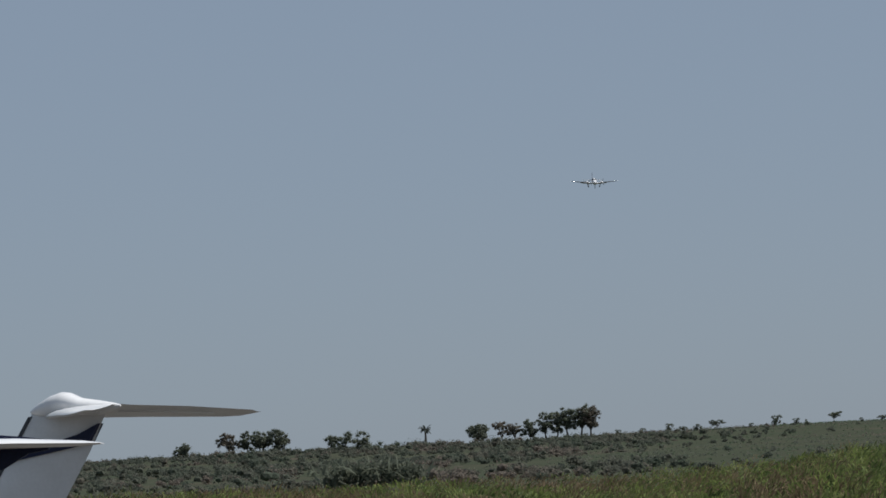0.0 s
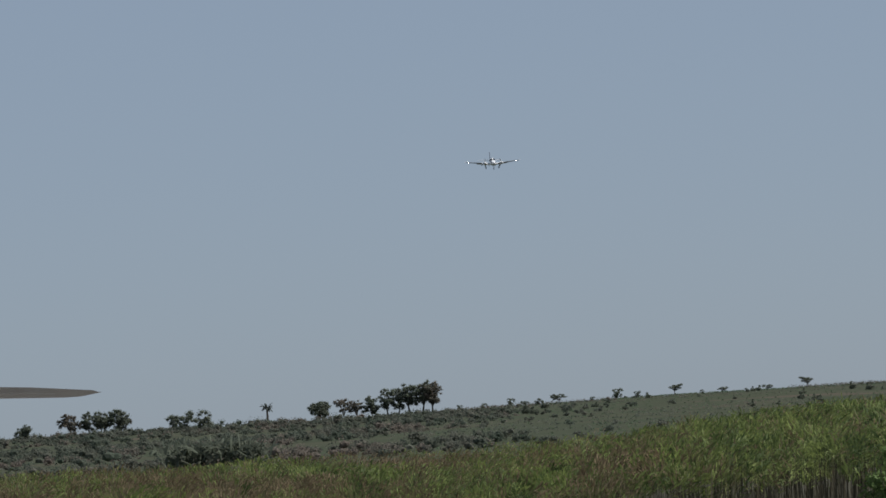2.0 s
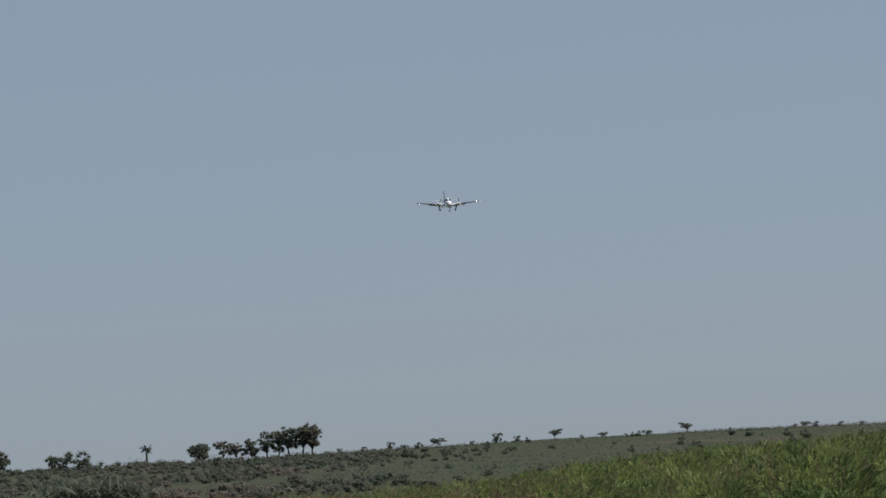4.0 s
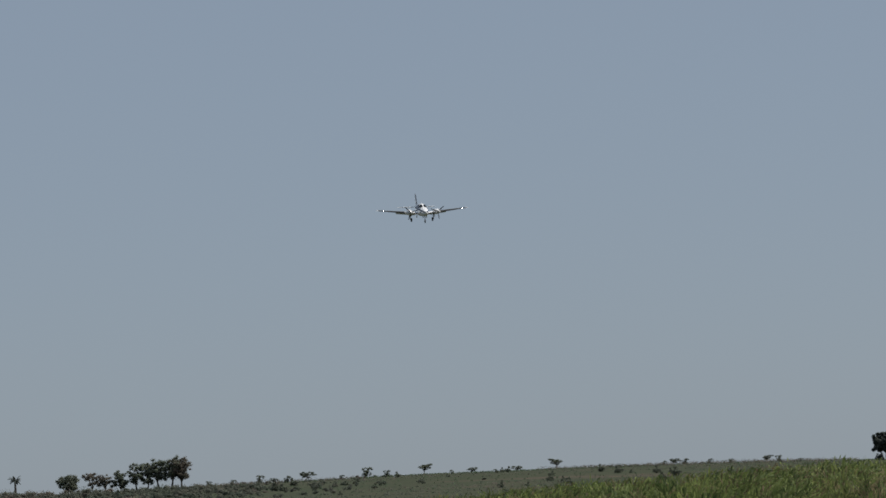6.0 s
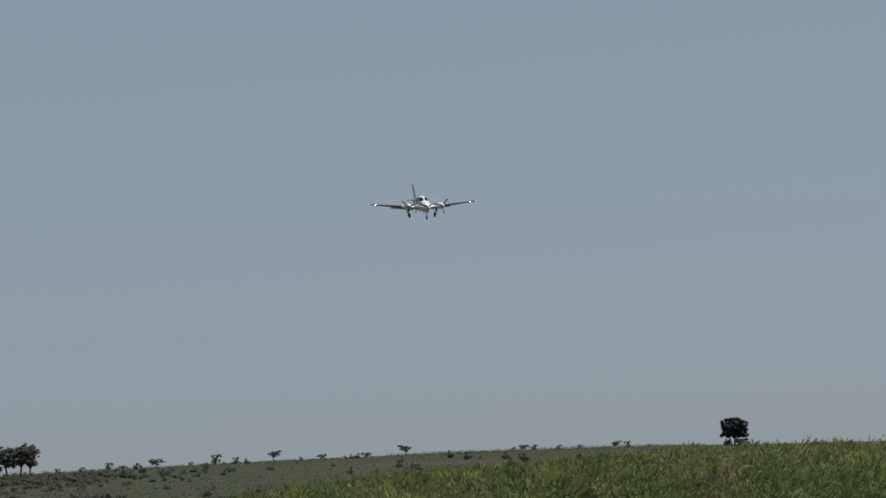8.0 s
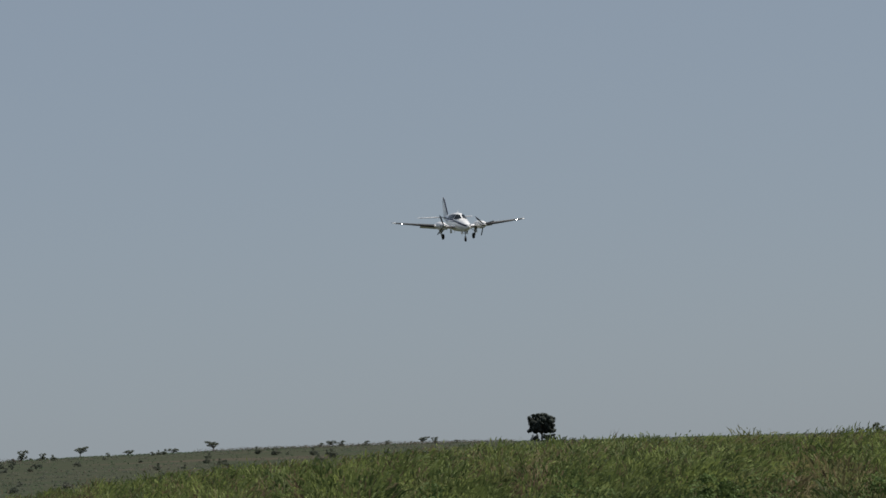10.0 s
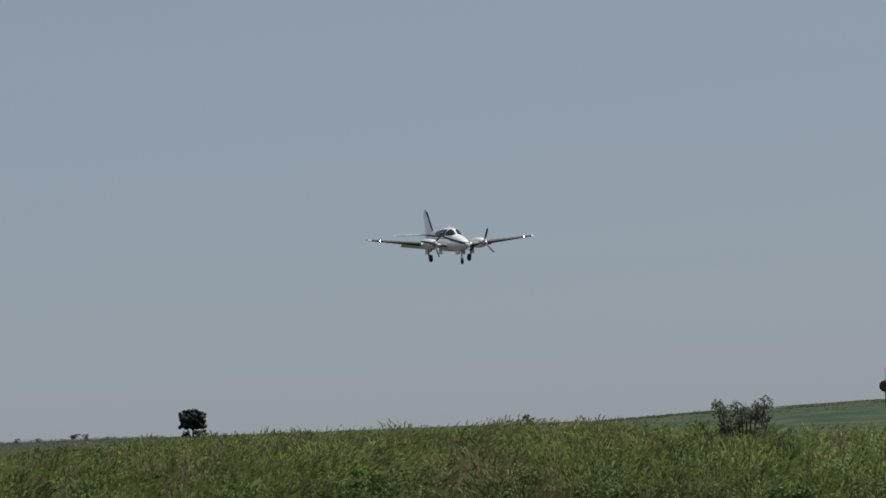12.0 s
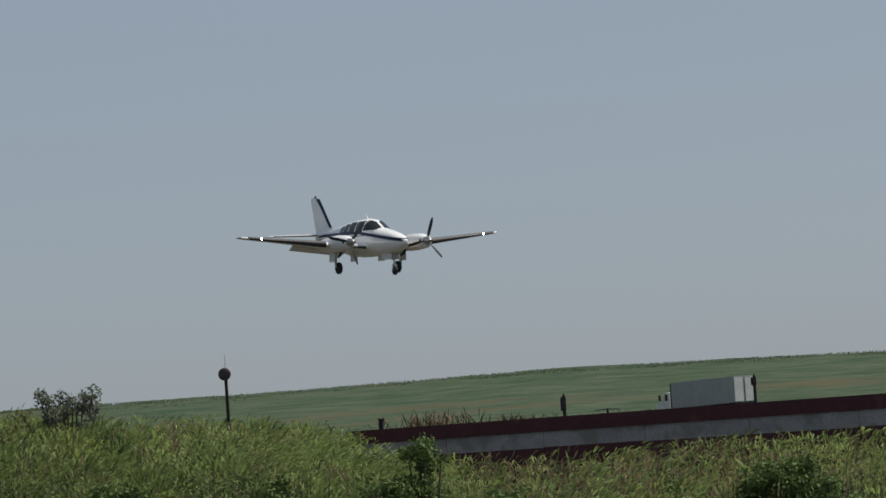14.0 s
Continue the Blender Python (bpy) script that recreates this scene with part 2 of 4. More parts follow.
def ground_z(az, r):
    """Height of the ground at a bearing (degrees) and distance; arrays or numbers."""
    rc = crest_r(az)
    zc = EYE + rc * np.tan(np.radians(crest_el(az)))
    near = np.interp(r, [0, 70, 140, 200], [0, 0, 0.7, 0.6])
    u = np.clip((r - 200) / (rc - 200), 0, 1) ** np.interp(az, [16, 21], [1.0, 1.9])
    rise = 0.6 + (zc - 0.6) * (0.85 * u + 0.15 * u * u * (3 - 2 * u))
    fall = zc + (6 - zc) * np.clip((r - rc) / (4 * rc), 0, 1) ** 0.7
    return np.where(r < 200, near, np.where(r < rc, rise, fall))


def build_ground():
    azs = np.concatenate([np.arange(-180, -8, 6.0), np.arange(-8, 38, 0.4), np.arange(38, 180, 6.0)])
    rs = np.concatenate([[0.5, 20, 45], np.arange(70, 200, 12.0), np.geomspace(200, 1100, 130), [1300, 1700, 2400, 3400, 4800]])
    A, R = np.meshgrid(azs, rs)
    Z = ground_z(A, R)
    verts = np.stack([R * np.sin(np.radians(A)), R * np.cos(np.radians(A)), Z], -1).reshape(-1, 3)
    rng = np.random.default_rng(3)
    far = (R.reshape(-1) > 240) & (R.reshape(-1) < 1200)
    verts[:, 2] += far * rng.normal(0, 0.07, len(verts))
    n = len(azs)
    faces = []
    for i in range(len(rs) - 1):
        for j in range(n):
            k = (j + 1) % n
            faces.append((i * n + j, i * n + k, (i + 1) * n + k, (i + 1) * n + j))
    faces.append(tuple(range(n))[::-1])
    me = bpy.data.meshes.new("ground")
    me.from_pydata(verts.tolist(), [], faces)
    for m in (SOIL, EARTH, FIELD, BOUNCE_GROUND):
        me.materials.append(m)
    me.shade_smooth()
    slots = []
    for i in range(len(rs) - 1):
        for j in range(n):
            # slot 3 is the hidden ring between 150 and 330 m that tones the bounce
            slots.append(0 if rs[i] < 150 else 3 if rs[i] < 330 else 2 if azs[j] > 17 and azs[j] < 60 else 1)
    slots.append(0)
    me.polygons.foreach_set("material_index", slots)
    return tagged(new("ground", me), "dry soil and grassy ground rising to a low hill", "ground", kind="structure")


ground = build_ground()

# ---------------------------------------------------------------- leaves in bulk


def quads_object(name, quads, mat, label, category, parent=None, kind="stuff"):
    """quads: array (n, 4, 3). One mesh of loose leaf faces."""
    quads = np.asarray(quads, dtype=np.float32)
    n = len(quads)
    me = bpy.data.meshes.new(name)
    me.vertices.add(n * 4)
    me.vertices.foreach_set("co", quads.reshape(-1))
    me.loops.add(n * 4)
    me.loops.foreach_set("vertex_index", np.arange(n * 4, dtype=np.int32))
    me.polygons.add(n)
    me.polygons.foreach_set("loop_start", np.arange(0, n * 4, 4, dtype=np.int32))
    me.update(calc_edges=True)
    me.materials.append(mat)
    ob = new(name, me)
    ob.parent = parent
    return tagged(ob, label, category, kind=kind)


def blades_object(name, base, way, length, width, droop, mat, label, category, segs=3, turn=None):
    """Arching leaf ribbons: base (n,3), way (n,3) first direction, droop how far they bend down. One island a leaf."""
    n = len(base)
    way = way / np.linalg.norm(way, axis=1, keepdims=True)
    flat = way.copy()
    flat[:, 2] = 0
    flat /= np.linalg.norm(flat, axis=1, keepdims=True) + 1e-6
    rng = np.random.default_rng(len(name) + n)
    ang = rng.uniform(0, math.tau, n) if turn is None else turn
    side = np.stack([np.cos(ang), np.sin(ang), rng.uniform(-0.3, 0.3, n)], 1)
    side -= way * np.sum(side * way, 1, keepdims=True)
    side /= np.linalg.norm(side, axis=1, keepdims=True) + 1e-6
    us = np.linspace(0, 1, segs + 1)
    prof = [0.55, 1.0, 0.75, 0.08] if segs == 3 else [0.6, 1.0, 0.08]
    pts = []
    for u, w in zip(us, prof):
        c = base + way * (length * u)[:, None] + flat * (0.25 * droop * length * u * u)[:, None]
        c[:, 2] -= droop * length * u * u
        h = side * (width * w / 2)[:, None]
        pts += [c - h, c + h]
    co = np.stack(pts, 1)
    k = 2 * (segs + 1)
    me = bpy.data.meshes.new(name)
    me.vertices.add(n * k)
    me.vertices.foreach_set("co", co.astype(np.float32).reshape(-1))
    pat = np.array([[2 * s, 2 * s + 1, 2 * s + 3, 2 * s + 2] for s in range(segs)], dtype=np.int32)
    idx = (np.arange(n, dtype=np.int32)[:, None, None] * k + pat[None]).reshape(-1)
    me.loops.add(len(idx))
    me.loops.foreach_set("vertex_index", idx)
    me.polygons.add(n * segs)
    me.polygons.foreach_set("loop_start", np.arange(0, len(idx), 4, dtype=np.int32))
    me.update(calc_edges=True)
    me.materials.append(mat)
    return tagged(new(name, me), label, category, kind="stuff")


def polar(az, r, z):
    a = np.radians(az)
    return np.stack([r * np.sin(a), r * np.cos(a), z], -1)


def canopy_top(az, r):
    """Height of the tall grass's upper surface: it climbs from its front edge to its back edge."""
    f, b = field_front(az), field_back(az)
    u = np.clip((r - f) / (b - f), 0, 1)
    el = canopy_el(az) - front_drop(az) * (1 - u) ** 1.3
    return EYE + r * np.tan(np.radians(el))


def lumps(x, y, s, seed):
    """Smooth uneven field in -1..1."""
    rng = np.random.default_rng(seed)
    v = np.zeros_like(x)
    for k in range(7):
        a, p = rng.uniform(0, math.tau), rng.uniform(0, math.tau)
        f = s * rng.uniform(0.6, 2.2)
        v = v + np.sin((x * math.cos(a) + y * math.sin(a)) * f + p)
    return v / 3.5


def tall_grass(name, mat, az0, az1, density, share, seed, label, leaf, width, height_more=0.0, droop=(0.35, 1.0), leaves=9):
    """share(az, lump): how much of the stand this kind makes up."""
    rng = np.random.default_rng(seed)
    span = radians(az1 - az0)
    n = int(density * span * (140 ** 2 - 76 ** 2) / 2)
    az = rng.uniform(az0, az1, n)
    r = np.sqrt(rng.uniform(76 ** 2, 150 ** 2, n))
    keep = (r > field_front(az)) & (r < field_back(az))
    az, r = az[keep], r[keep]
    x, y = r * np.sin(np.radians(az)), r * np.cos(np.radians(az))
    keep = rng.uniform(0, 1, len(az)) < share(az, lumps(x, y, 0.35, 11))
    az, r, x, y = az[keep], r[keep], x[keep], y[keep]
    deep = np.clip((r - field_front(az)) / (field_back(az) - field_front(az)), 0, 1)
    top = canopy_top(az, r) + (0.25 - 0.17 * deep) * lumps(x, y, 0.9, 5) + rng.normal(0, 0.05, len(az)) - 0.12 + height_more
    # tussocks: stalks gather round uneven centres, tall in the middle, with gaps between
    cell = 1.4
    jit = np.random.default_rng(77).uniform(0, 1, (64, 64, 3))
    best = np.full(len(x), 9.0)
    cx, cy, rise = np.zeros_like(x), np.zeros_like(x), np.zeros_like(x)
    leanx, leany = np.zeros_like(x), np.zeros_like(x)
    ix, iy = np.floor(x / cell).astype(int), np.floor(y / cell).astype(int)
    for dx in (-1, 0, 1):
        for dy in (-1, 0, 1):
            j = jit[(ix + dx) % 64, (iy + dy) % 64]
            px, py = (ix + dx + j[:, 0]) * cell, (iy + dy + j[:, 1]) * cell
            d = np.hypot(x - px, y - py) / cell
            nearer = d < best
            best = np.where(nearer, d, best)
            cx, cy, rise = np.where(nearer, px, cx), np.where(nearer, py, cy), np.where(nearer, j[:, 2], rise)
            leanx, leany = np.where(nearer, j[:, 0] - 0.5, leanx), np.where(nearer, j[:, 1] - 0.5, leany)
    top = top + (1.0 - 0.84 * deep) * (0.95 * rise ** 2 - 0.2 - 1.2 * best ** 2 * (0.5 + rise))
    near = r < field_front(az) + 14
    m = len(az)
    # leaves set along the upper part of each stalk
    u = rng.uniform(0, 1, (m, leaves)) ** 1.2
    gz = ground_z(az, r)
    depth = np.minimum(np.where(az > 22.3, 1.2, np.where(near, 0.22 + 0.25 * rise, 0.6 + 0.4 * rise)), top - gz - 0.1)
    L = rng.uniform(leaf * 0.6, leaf * 1.2, (m, leaves))
    z = top[:, None] - L * 0.6 - u * depth[:, None]
    az2 = az[:, None] + rng.normal(0, 0.06, (m, leaves))
    base = polar(az2, r[:, None] + rng.normal(0, 0.1, (m, leaves)), z).reshape(-1, 3)
    ang = rng.uniform(0, math.tau, m * leaves)
    lean = rng.uniform(0.15, 0.95, m * leaves)
    out_x, out_y = np.repeat((x - cx) / cell, leaves), np.repeat((y - cy) / cell, leaves)
    way = np.stack([np.cos(ang) * lean * 0.4 + 1.1 * out_x + np.repeat(leanx, leaves) + 0.3, np.sin(ang) * lean * 0.4 + 1.1 * out_y + np.repeat(leany, leaves), np.ones(m * leaves)], 1)
    return blades_object(name, base, way, L.reshape(-1), rng.uniform(width * 0.6, width * 1.3, m * leaves),
                         rng.uniform(*droop, m * leaves), mat, label, "grass", segs=2,
                         turn=np.repeat(9.0 * leanx + 17.0 * rise, leaves) + rng.normal(0, 0.5, m * leaves))


dry_part = knots([(-20, 0.85), (2, 0.75), (4.5, 0.45), (7, 0.25), (9, 0.16), (12, 0.13), (18, 0.12), (20, 0.08), (22.6, 0.06), (23.6, 0.2), (24.6, 0.42), (26.2, 0.42), (27.2, 0.18), (40, 0.2)])
fresh_part = knots([(17.5, 0.0), (20.0, 0.55), (22.6, 0.7), (30, 0.7)])


def green_share(a, l):
    return 1 - np.clip(dry_part(a) * (1 + 1.5 * l), 0, 1)


tall_grass("tall_grass", CANE_L, -3.6, 30, 13.0, lambda a, l: green_share(a, l) * (1 - fresh_part(a)), 21,
           "dense tall dull green grass with arching leaves", 0.25, 0.033, droop=(0.15, 0.8), leaves=15)
tall_grass("fresh_grass", FRESH_L, 17, 30, 13.0, lambda a, l: green_share(a, l) * fresh_part(a), 23,
           "tall yellow-green grass in fresh leaf", 0.24, 0.032, droop=(0.15, 0.8), leaves=19)
tall_grass("dry_grass", DRY_L, -3.6, 30, 13.0, lambda a, l: 1 - green_share(a, l), 22,
           "tall straw-brown dry grass among the green", 0.22, 0.022, droop=(0.05, 0.6), leaves=15)


def grass_stalks(seed, n):
    """Bare shaded stalks that carry the grass along its front edge."""
    rng = np.random.default_rng(seed)
    az = rng.uniform(-3.6, 30, n)
    r = field_front(az) + rng.uniform(0, 9, n)
    z0 = ground_z(az, r)
    base = polar(az, r, z0 - 0.05)
    way = np.stack([rng.normal(0.05, 0.06, n), rng.normal(0, 0.06, n), np.ones(n)], 1)
    tall = np.maximum(canopy_top(az, r) - z0 - rng.uniform(0.1, 0.5, n), 0.4)
    return blades_object("grass_stalks", base, way, tall, rng.uniform(0.012, 0.022, n), np.zeros(n), STALK,
                         "brown bare stalks under the tall grass", "grass", segs=2)


grass_stalks(24, 12000)


def leaf_cloud(centres, sizes, per, leaf, seed, flat=0.75, loose=0.6, up=0.0):
    """Leaf quads scattered on and in uneven blobs, facing outwards, more or less loosely; up turns them to the sky."""
    rng = np.random.default_rng(seed)
    c = np.repeat(centres, per, 0)
    s = np.repeat(sizes, per)
    d = rng.normal(0, 1, (len(c), 3))
    d /= np.linalg.norm(d, axis=1, keepdims=True)
    rad = s * rng.uniform(0.35, 1.0, len(c)) ** 0.6
    p = c + d * rad[:, None] * np.array([1, 1, flat])
    ln = leaf * rng.uniform(0.6, 1.4, len(c))
    face = d + rng.normal(0, loose, (len(c), 3)) + np.array([0, 0, up])
    a = np.cross(face, rng.normal(0, 1, (len(c), 3)))
    a /= np.linalg.norm(a, axis=1, keepdims=True)
    b = np.cross(face, a)
    b /= np.linalg.norm(b, axis=1, keepdims=True)
    a, b = a * ln[:, None], b * (ln * 0.55)[:, None]
    return np.stack([p - a * 0.5, p + b * 0.5, p + a * 0.5, p - b * 0.5], 1)


def ball():
    """A 12-point ball: points and triangles."""
    bm = bmesh.new()
    bmesh.ops.create_icosphere(bm, subdivisions=1, radius=1.0)
    v = np.array([p.co for p in bm.verts])
    f = np.array([[p.index for p in q.verts] for q in bm.faces])
    bm.free()
    return v, f


BALL_V, BALL_F = ball()


def foliage(name, centres, sizes, per, leaf, seed, mat, label, category, flat=0.75, loose=0.6, core=0.7, parent=None, kind="stuff"):
    """Dense foliage: knobbly leaf masses, each with loose leaves standing out of it, in one mesh."""
    rng = np.random.default_rng(seed)
    q = leaf_cloud(centres, sizes, per, leaf, seed, flat, loose).reshape(-1, 3)
    n, nq = len(centres), len(q) // 4
    rough = rng.uniform(0.72, 1.12, (n, len(BALL_V)))
    body = centres[:, None, :] + BALL_V[None] * (rough * (sizes * core)[:, None])[..., None] * np.array([1, 1, flat])
    verts = np.concatenate([q, body.reshape(-1, 3)]).astype(np.float32)
    tri = (BALL_F[None] + (np.arange(n) * len(BALL_V))[:, None, None] + len(q)).reshape(-1)
    me = bpy.data.meshes.new(name)
    me.vertices.add(len(verts))
    me.vertices.foreach_set("co", verts.reshape(-1))
    idx = np.concatenate([np.arange(nq * 4), tri]).astype(np.int32)
    me.loops.add(len(idx))
    me.loops.foreach_set("vertex_index", idx)
    starts = np.concatenate([np.arange(nq) * 4, nq * 4 + np.arange(n * len(BALL_F)) * 3]).astype(np.int32)
    me.polygons.add(len(starts))
    me.polygons.foreach_set("loop_start", starts)
    me.update(calc_edges=True)
    me.shade_flat()
    me.materials.append(mat)
    ob = new(name, me)
    ob.parent = parent
    return tagged(ob, label, category, kind=kind)


def weeds():
    """Dark broadleaf shrubs in front of and among the grass."""
    rng = np.random.default_rng(8)
    cs, ss = [], []
    for k in range(42):
        az = rng.uniform(10, 30)
        r = field_front(az) + rng.uniform(-3, 3) * 0.5 - 0.6
        t = canopy_top(az, r) - rng.uniform(0.3, 0.9)
        for q in range(5):
            cs.append(polar(az + rng.normal(0, 0.22), r + rng.normal(0, 0.3), t + rng.normal(0, 0.2)))
            ss.append(rng.uniform(0.15, 0.4))
    return leaf_cloud(np.array(cs), np.array(ss), 110, 0.065, 9)


quads_object("broadleaf_weeds", weeds(), WEED_L, "dark green broadleaf weeds along the grass edge", "weeds")

# ---------------------------------------------------------------- the hill's cover


def hill_scrub():
    """Rounded crowns of bushes and low trees, large and small, thinning out towards the open hilltop."""
    rng = np.random.default_rng(31)
    cs, ss = [], []
    for k in range(3000):
        az = rng.uniform(-4.0, 9.5) if k % 4 else rng.uniform(-4.0, 5.0)
        if rng.uniform() < (az - 3.8) / 3.2:
            continue
        r = rng.uniform(430, 985) if k % 5 else rng.uniform(950, 988)
        x, y = r * math.sin(radians(az)), r * math.cos(radians(az))
        if lumps(np.array(x), np.array(y), 0.03, 4) < -0.3:
            continue
        s = rng.uniform(0.7, 1.0) * rng.choice([0.7, 1.0, 1.3, 1.8], p=[0.3, 0.35, 0.25, 0.1]) * (1.0 if az < 5 else 0.55)
        if r > 940:
            s *= 0.6
        z = ground_z(az, r) + s * 0.3
        for q in range(3):
            cs.append(polar(az + rng.normal(0, 0.05) * s, r + rng.normal(0, 1), z + rng.uniform(-0.2, 0.45) * s))
            ss.append(s * rng.uniform(0.45, 0.9))
    return np.array(cs), np.array(ss)


foliage("hill_scrub", *hill_scrub(), 36, 0.29, 32, SCRUB_L, "dull green scrub covering the hillside", "scrub", 0.75, 0.5, 0.45)


def low_tufts(seed, n, az0, az1, r0, r1, size, leaf, sparse=-9.0, crest=0.35, up=1.6):
    rng = np.random.default_rng(seed)
    az = rng.uniform(az0, az1, n)
    r = np.where(rng.uniform(0, 1, n) < crest, crest_r(az) - rng.uniform(0, 25, n), rng.uniform(r0, r1, n))
    x, y = r * np.sin(np.radians(az)), r * np.cos(np.radians(az))
    keep = lumps(x, y, 0.02, seed) > sparse
    az, r = az[keep], r[keep]
    s = rng.uniform(size * 0.5, size, len(az))
    c = polar(az, r, ground_z(az, r) + s * 0.3)
    return leaf_cloud(c, s, 8, leaf, seed + 1, 0.9, 0.5, up)


quads_object("field_crop", low_tufts(41, 6000, 16.5, 31, 640, 755, 0.14, 0.14, crest=1.0, up=0.3), CROP_L, "low green cane crop on the far slope", "crop")
quads_object("hill_grass", low_tufts(43, 5000, 4, 19, 450, 1000, 0.3, 0.3, crest=0.6), CROP_L, "rough green grass on the hilltop", "grass")

quads_object("field_brush", low_tufts(45, 7000, 17, 31, 480, 735, 0.42, 0.2, 0.3, crest=0.0, up=0.6), FIELD_BRUSH_L, "brownish brush strips across the far slope", "brush")
quads_object("hill_brush", low_tufts(48, 6000, 3.5, 17, 520, 975, 0.4, 0.26, -0.1, crest=0.05, up=1.4), SCRUB_L, "low scrub scattered over the open hillside", "scrub")
quads_object("crest_brush", low_tufts(47, 2600, 4.2, 12.3, 900, 980, 0.75, 0.24, 0.1, crest=0.75, up=0.3), SPARSE_L, "brownish low brush along the hilltop", "brush")

# ---------------------------------------------------------------- trees


def tree(name, label, height, spread, crown_base, mat, seed, blobs=14, per=60, leaf=0.35, trunks=1, top_flat=0.8, blob=0.62, lean=0.0, group="", core=0.55):
    """Tapered trunk with limbs, and a crown of leaf clumps with gaps."""
    rng = np.random.default_rng(seed)
    height, crown_base = height * 0.93, crown_base * 0.6
    if height > 4:
        spread, blobs = spread * 1.28, int(blobs * 1.5)
    ob = thing(name, label, "tree", group)
    cs, ss = [], []
    for t in range(trunks):
        bm = bmesh.new()
        x0 = (t - (trunks - 1) / 2) * spread * 0.5
        y0 = rng.normal(0, 0.1 * spread)
        fork = Vector((x0 * 0.9 + lean * height, y0, crown_base * 0.9))
        r0 = 0.042 * height
        add_tube(bm, [(x0 * 0.7, y0, -0.4), (x0 * 0.8 + lean * height * 0.4, y0, crown_base * 0.45), fork], [r0, r0 * 0.75, r0 * 0.55], 7)
        for b in range(max(4, blobs // trunks)):
            a = rng.uniform(0, math.tau)
            d = spread * 0.5 / (1 if trunks == 1 else 1.5) * math.sqrt(rng.uniform(0.03, 1)) * (1 - blob * 0.55)
            h = crown_base + (height - crown_base) * (rng.uniform(0.15, 0.86) if top_flat < 0.9 else rng.uniform(0.1, 0.9)) * (1 - 0.35 * (d / spread) ** 2)
            tip = Vector((fork.x + d * math.cos(a), fork.y + d * math.sin(a), h))
            mid = fork.lerp(tip, 0.5) + Vector((0, 0, 0.06 * height))
            add_tube(bm, [fork, mid, tip], [r0 * 0.4, r0 * 0.25, r0 * 0.08], 5)
            clump = spread * blob * rng.uniform(0.55, 1.0) * 0.5
            for twig in range(6):
                o = rng.normal(0, 1, 3)
                o *= clump * rng.uniform(0.35, 0.75) / np.linalg.norm(o) * np.array([1, 1, top_flat])
                cs.append(tuple(np.array(tip) + o))
                ss.append(clump * rng.uniform(0.28, 0.5))
        part("trunk", bm, BARK, ob)
    foliage("crown", np.array(cs), np.array(ss), int(per * 0.5), leaf * 0.52, seed + 1, mat, "", "", top_flat, 0.7, core, ob, "")
    return ob


def put(ob, az, r, sink=0.3, turn=0.0):
    ob.matrix_world = Matrix.Translation(bearing(az, r, float(ground_z(az, r)) - sink)) @ pose(0, 0, 0, 0, 0, -az + turn)
    return ob


def palm(name, label, height):
    ob = thing(name, label, "palm tree")
    bm = tube([(0, 0, -0.3), (0.05, 0, height * 0.4), (0, 0, height * 0.78)], [0.3, 0.24, 0.22], 8)
    part("trunk", bm, BARK, ob)
    rng = np.random.default_rng(77)
    for k in range(22):
        a = k * math.tau / 11 + rng.uniform(-0.2, 0.2)
        up = rng.uniform(0.3, 2.6)
        L = height * rng.uniform(0.26, 0.38)
        bm = bmesh.new()
        c0 = Vector((0, 0, height * 0.78))
        rows = []
        for i in range(6):
            u = i / 5
            p = c0 + Vector((math.cos(a) * L * u, math.sin(a) * L * u, L * (up * u * 0.75 - 0.8 * u * u)))
            w = 0.03 + 0.42 * math.sin(math.pi * (0.1 + 0.85 * u)) * L / 2.6
            s = Vector((-math.sin(a), math.cos(a), 0)) * w
            rows.append([bm.verts.new(p - s - Vector((0, 0, w * 0.6))), bm.verts.new(p), bm.verts.new(p + s - Vector((0, 0, w * 0.6)))])
        for p, q in zip(rows, rows[1:]):
            bm.faces.new((p[0], p[1], q[1], q[0]))
            bm.faces.new((p[1], p[2], q[2], q[1]))
        part("frond", bm, DARK_L, ob)
    return ob


RC = 985
put(tree("tree", "slender pale tree with a thin flat crown on the ridge", 5.6, 4.2, 2.6, SPARSE_L, 101, 12, 45, 0.4), -0.36, RC)
put(tree("tree", "open-crowned ridge tree with several bare stems", 5.8, 4.6, 2.4, TREE_L, 102, 16, 50, 0.4, trunks=2), -0.06, RC)
put(tree("tree", "dense rounded green tree in the ridge clump", 6.2, 5.2, 2.0, TREE_L, 103, 18, 70, 0.4, trunks=2), 0.14, RC)
put(tree("tree", "small greyish thin tree at the clump's edge", 4.6, 2.6, 1.6, SPARSE_L, 104, 9, 45, 0.35), 0.30, RC)
put(tree("tree", "low flat-topped dark tree below the ridge", 3.6, 4.6, 1.2, TREE_L, 105, 14, 70, 0.4), -0.92, RC - 60)
put(tree("tree", "spreading green tree rising from the scrub", 3.9, 6.4, 1.0, TREE_L, 106, 20, 70, 0.45, trunks=3), 1.05, RC - 70)
put(palm("palm_tree", "small dark palm standing alone on the ridge", 4.6), 2.04, RC)
put(tree("tree", "round-headed green tree on the ridge", 4.8, 4.2, 1.8, TREE_L, 107, 16, 70, 0.35), 2.68, RC)
put(tree("tree", "greyish half-bare tree beside the big clump", 4.8, 4.8, 1.6, SPARSE_L, 108, 14, 40, 0.35, trunks=2), 3.05, RC)
put(tree("tree", "green tree in the big ridge clump", 5.2, 3.6, 1.4, TREE_L, 109, 14, 60, 0.35), 3.32, RC)
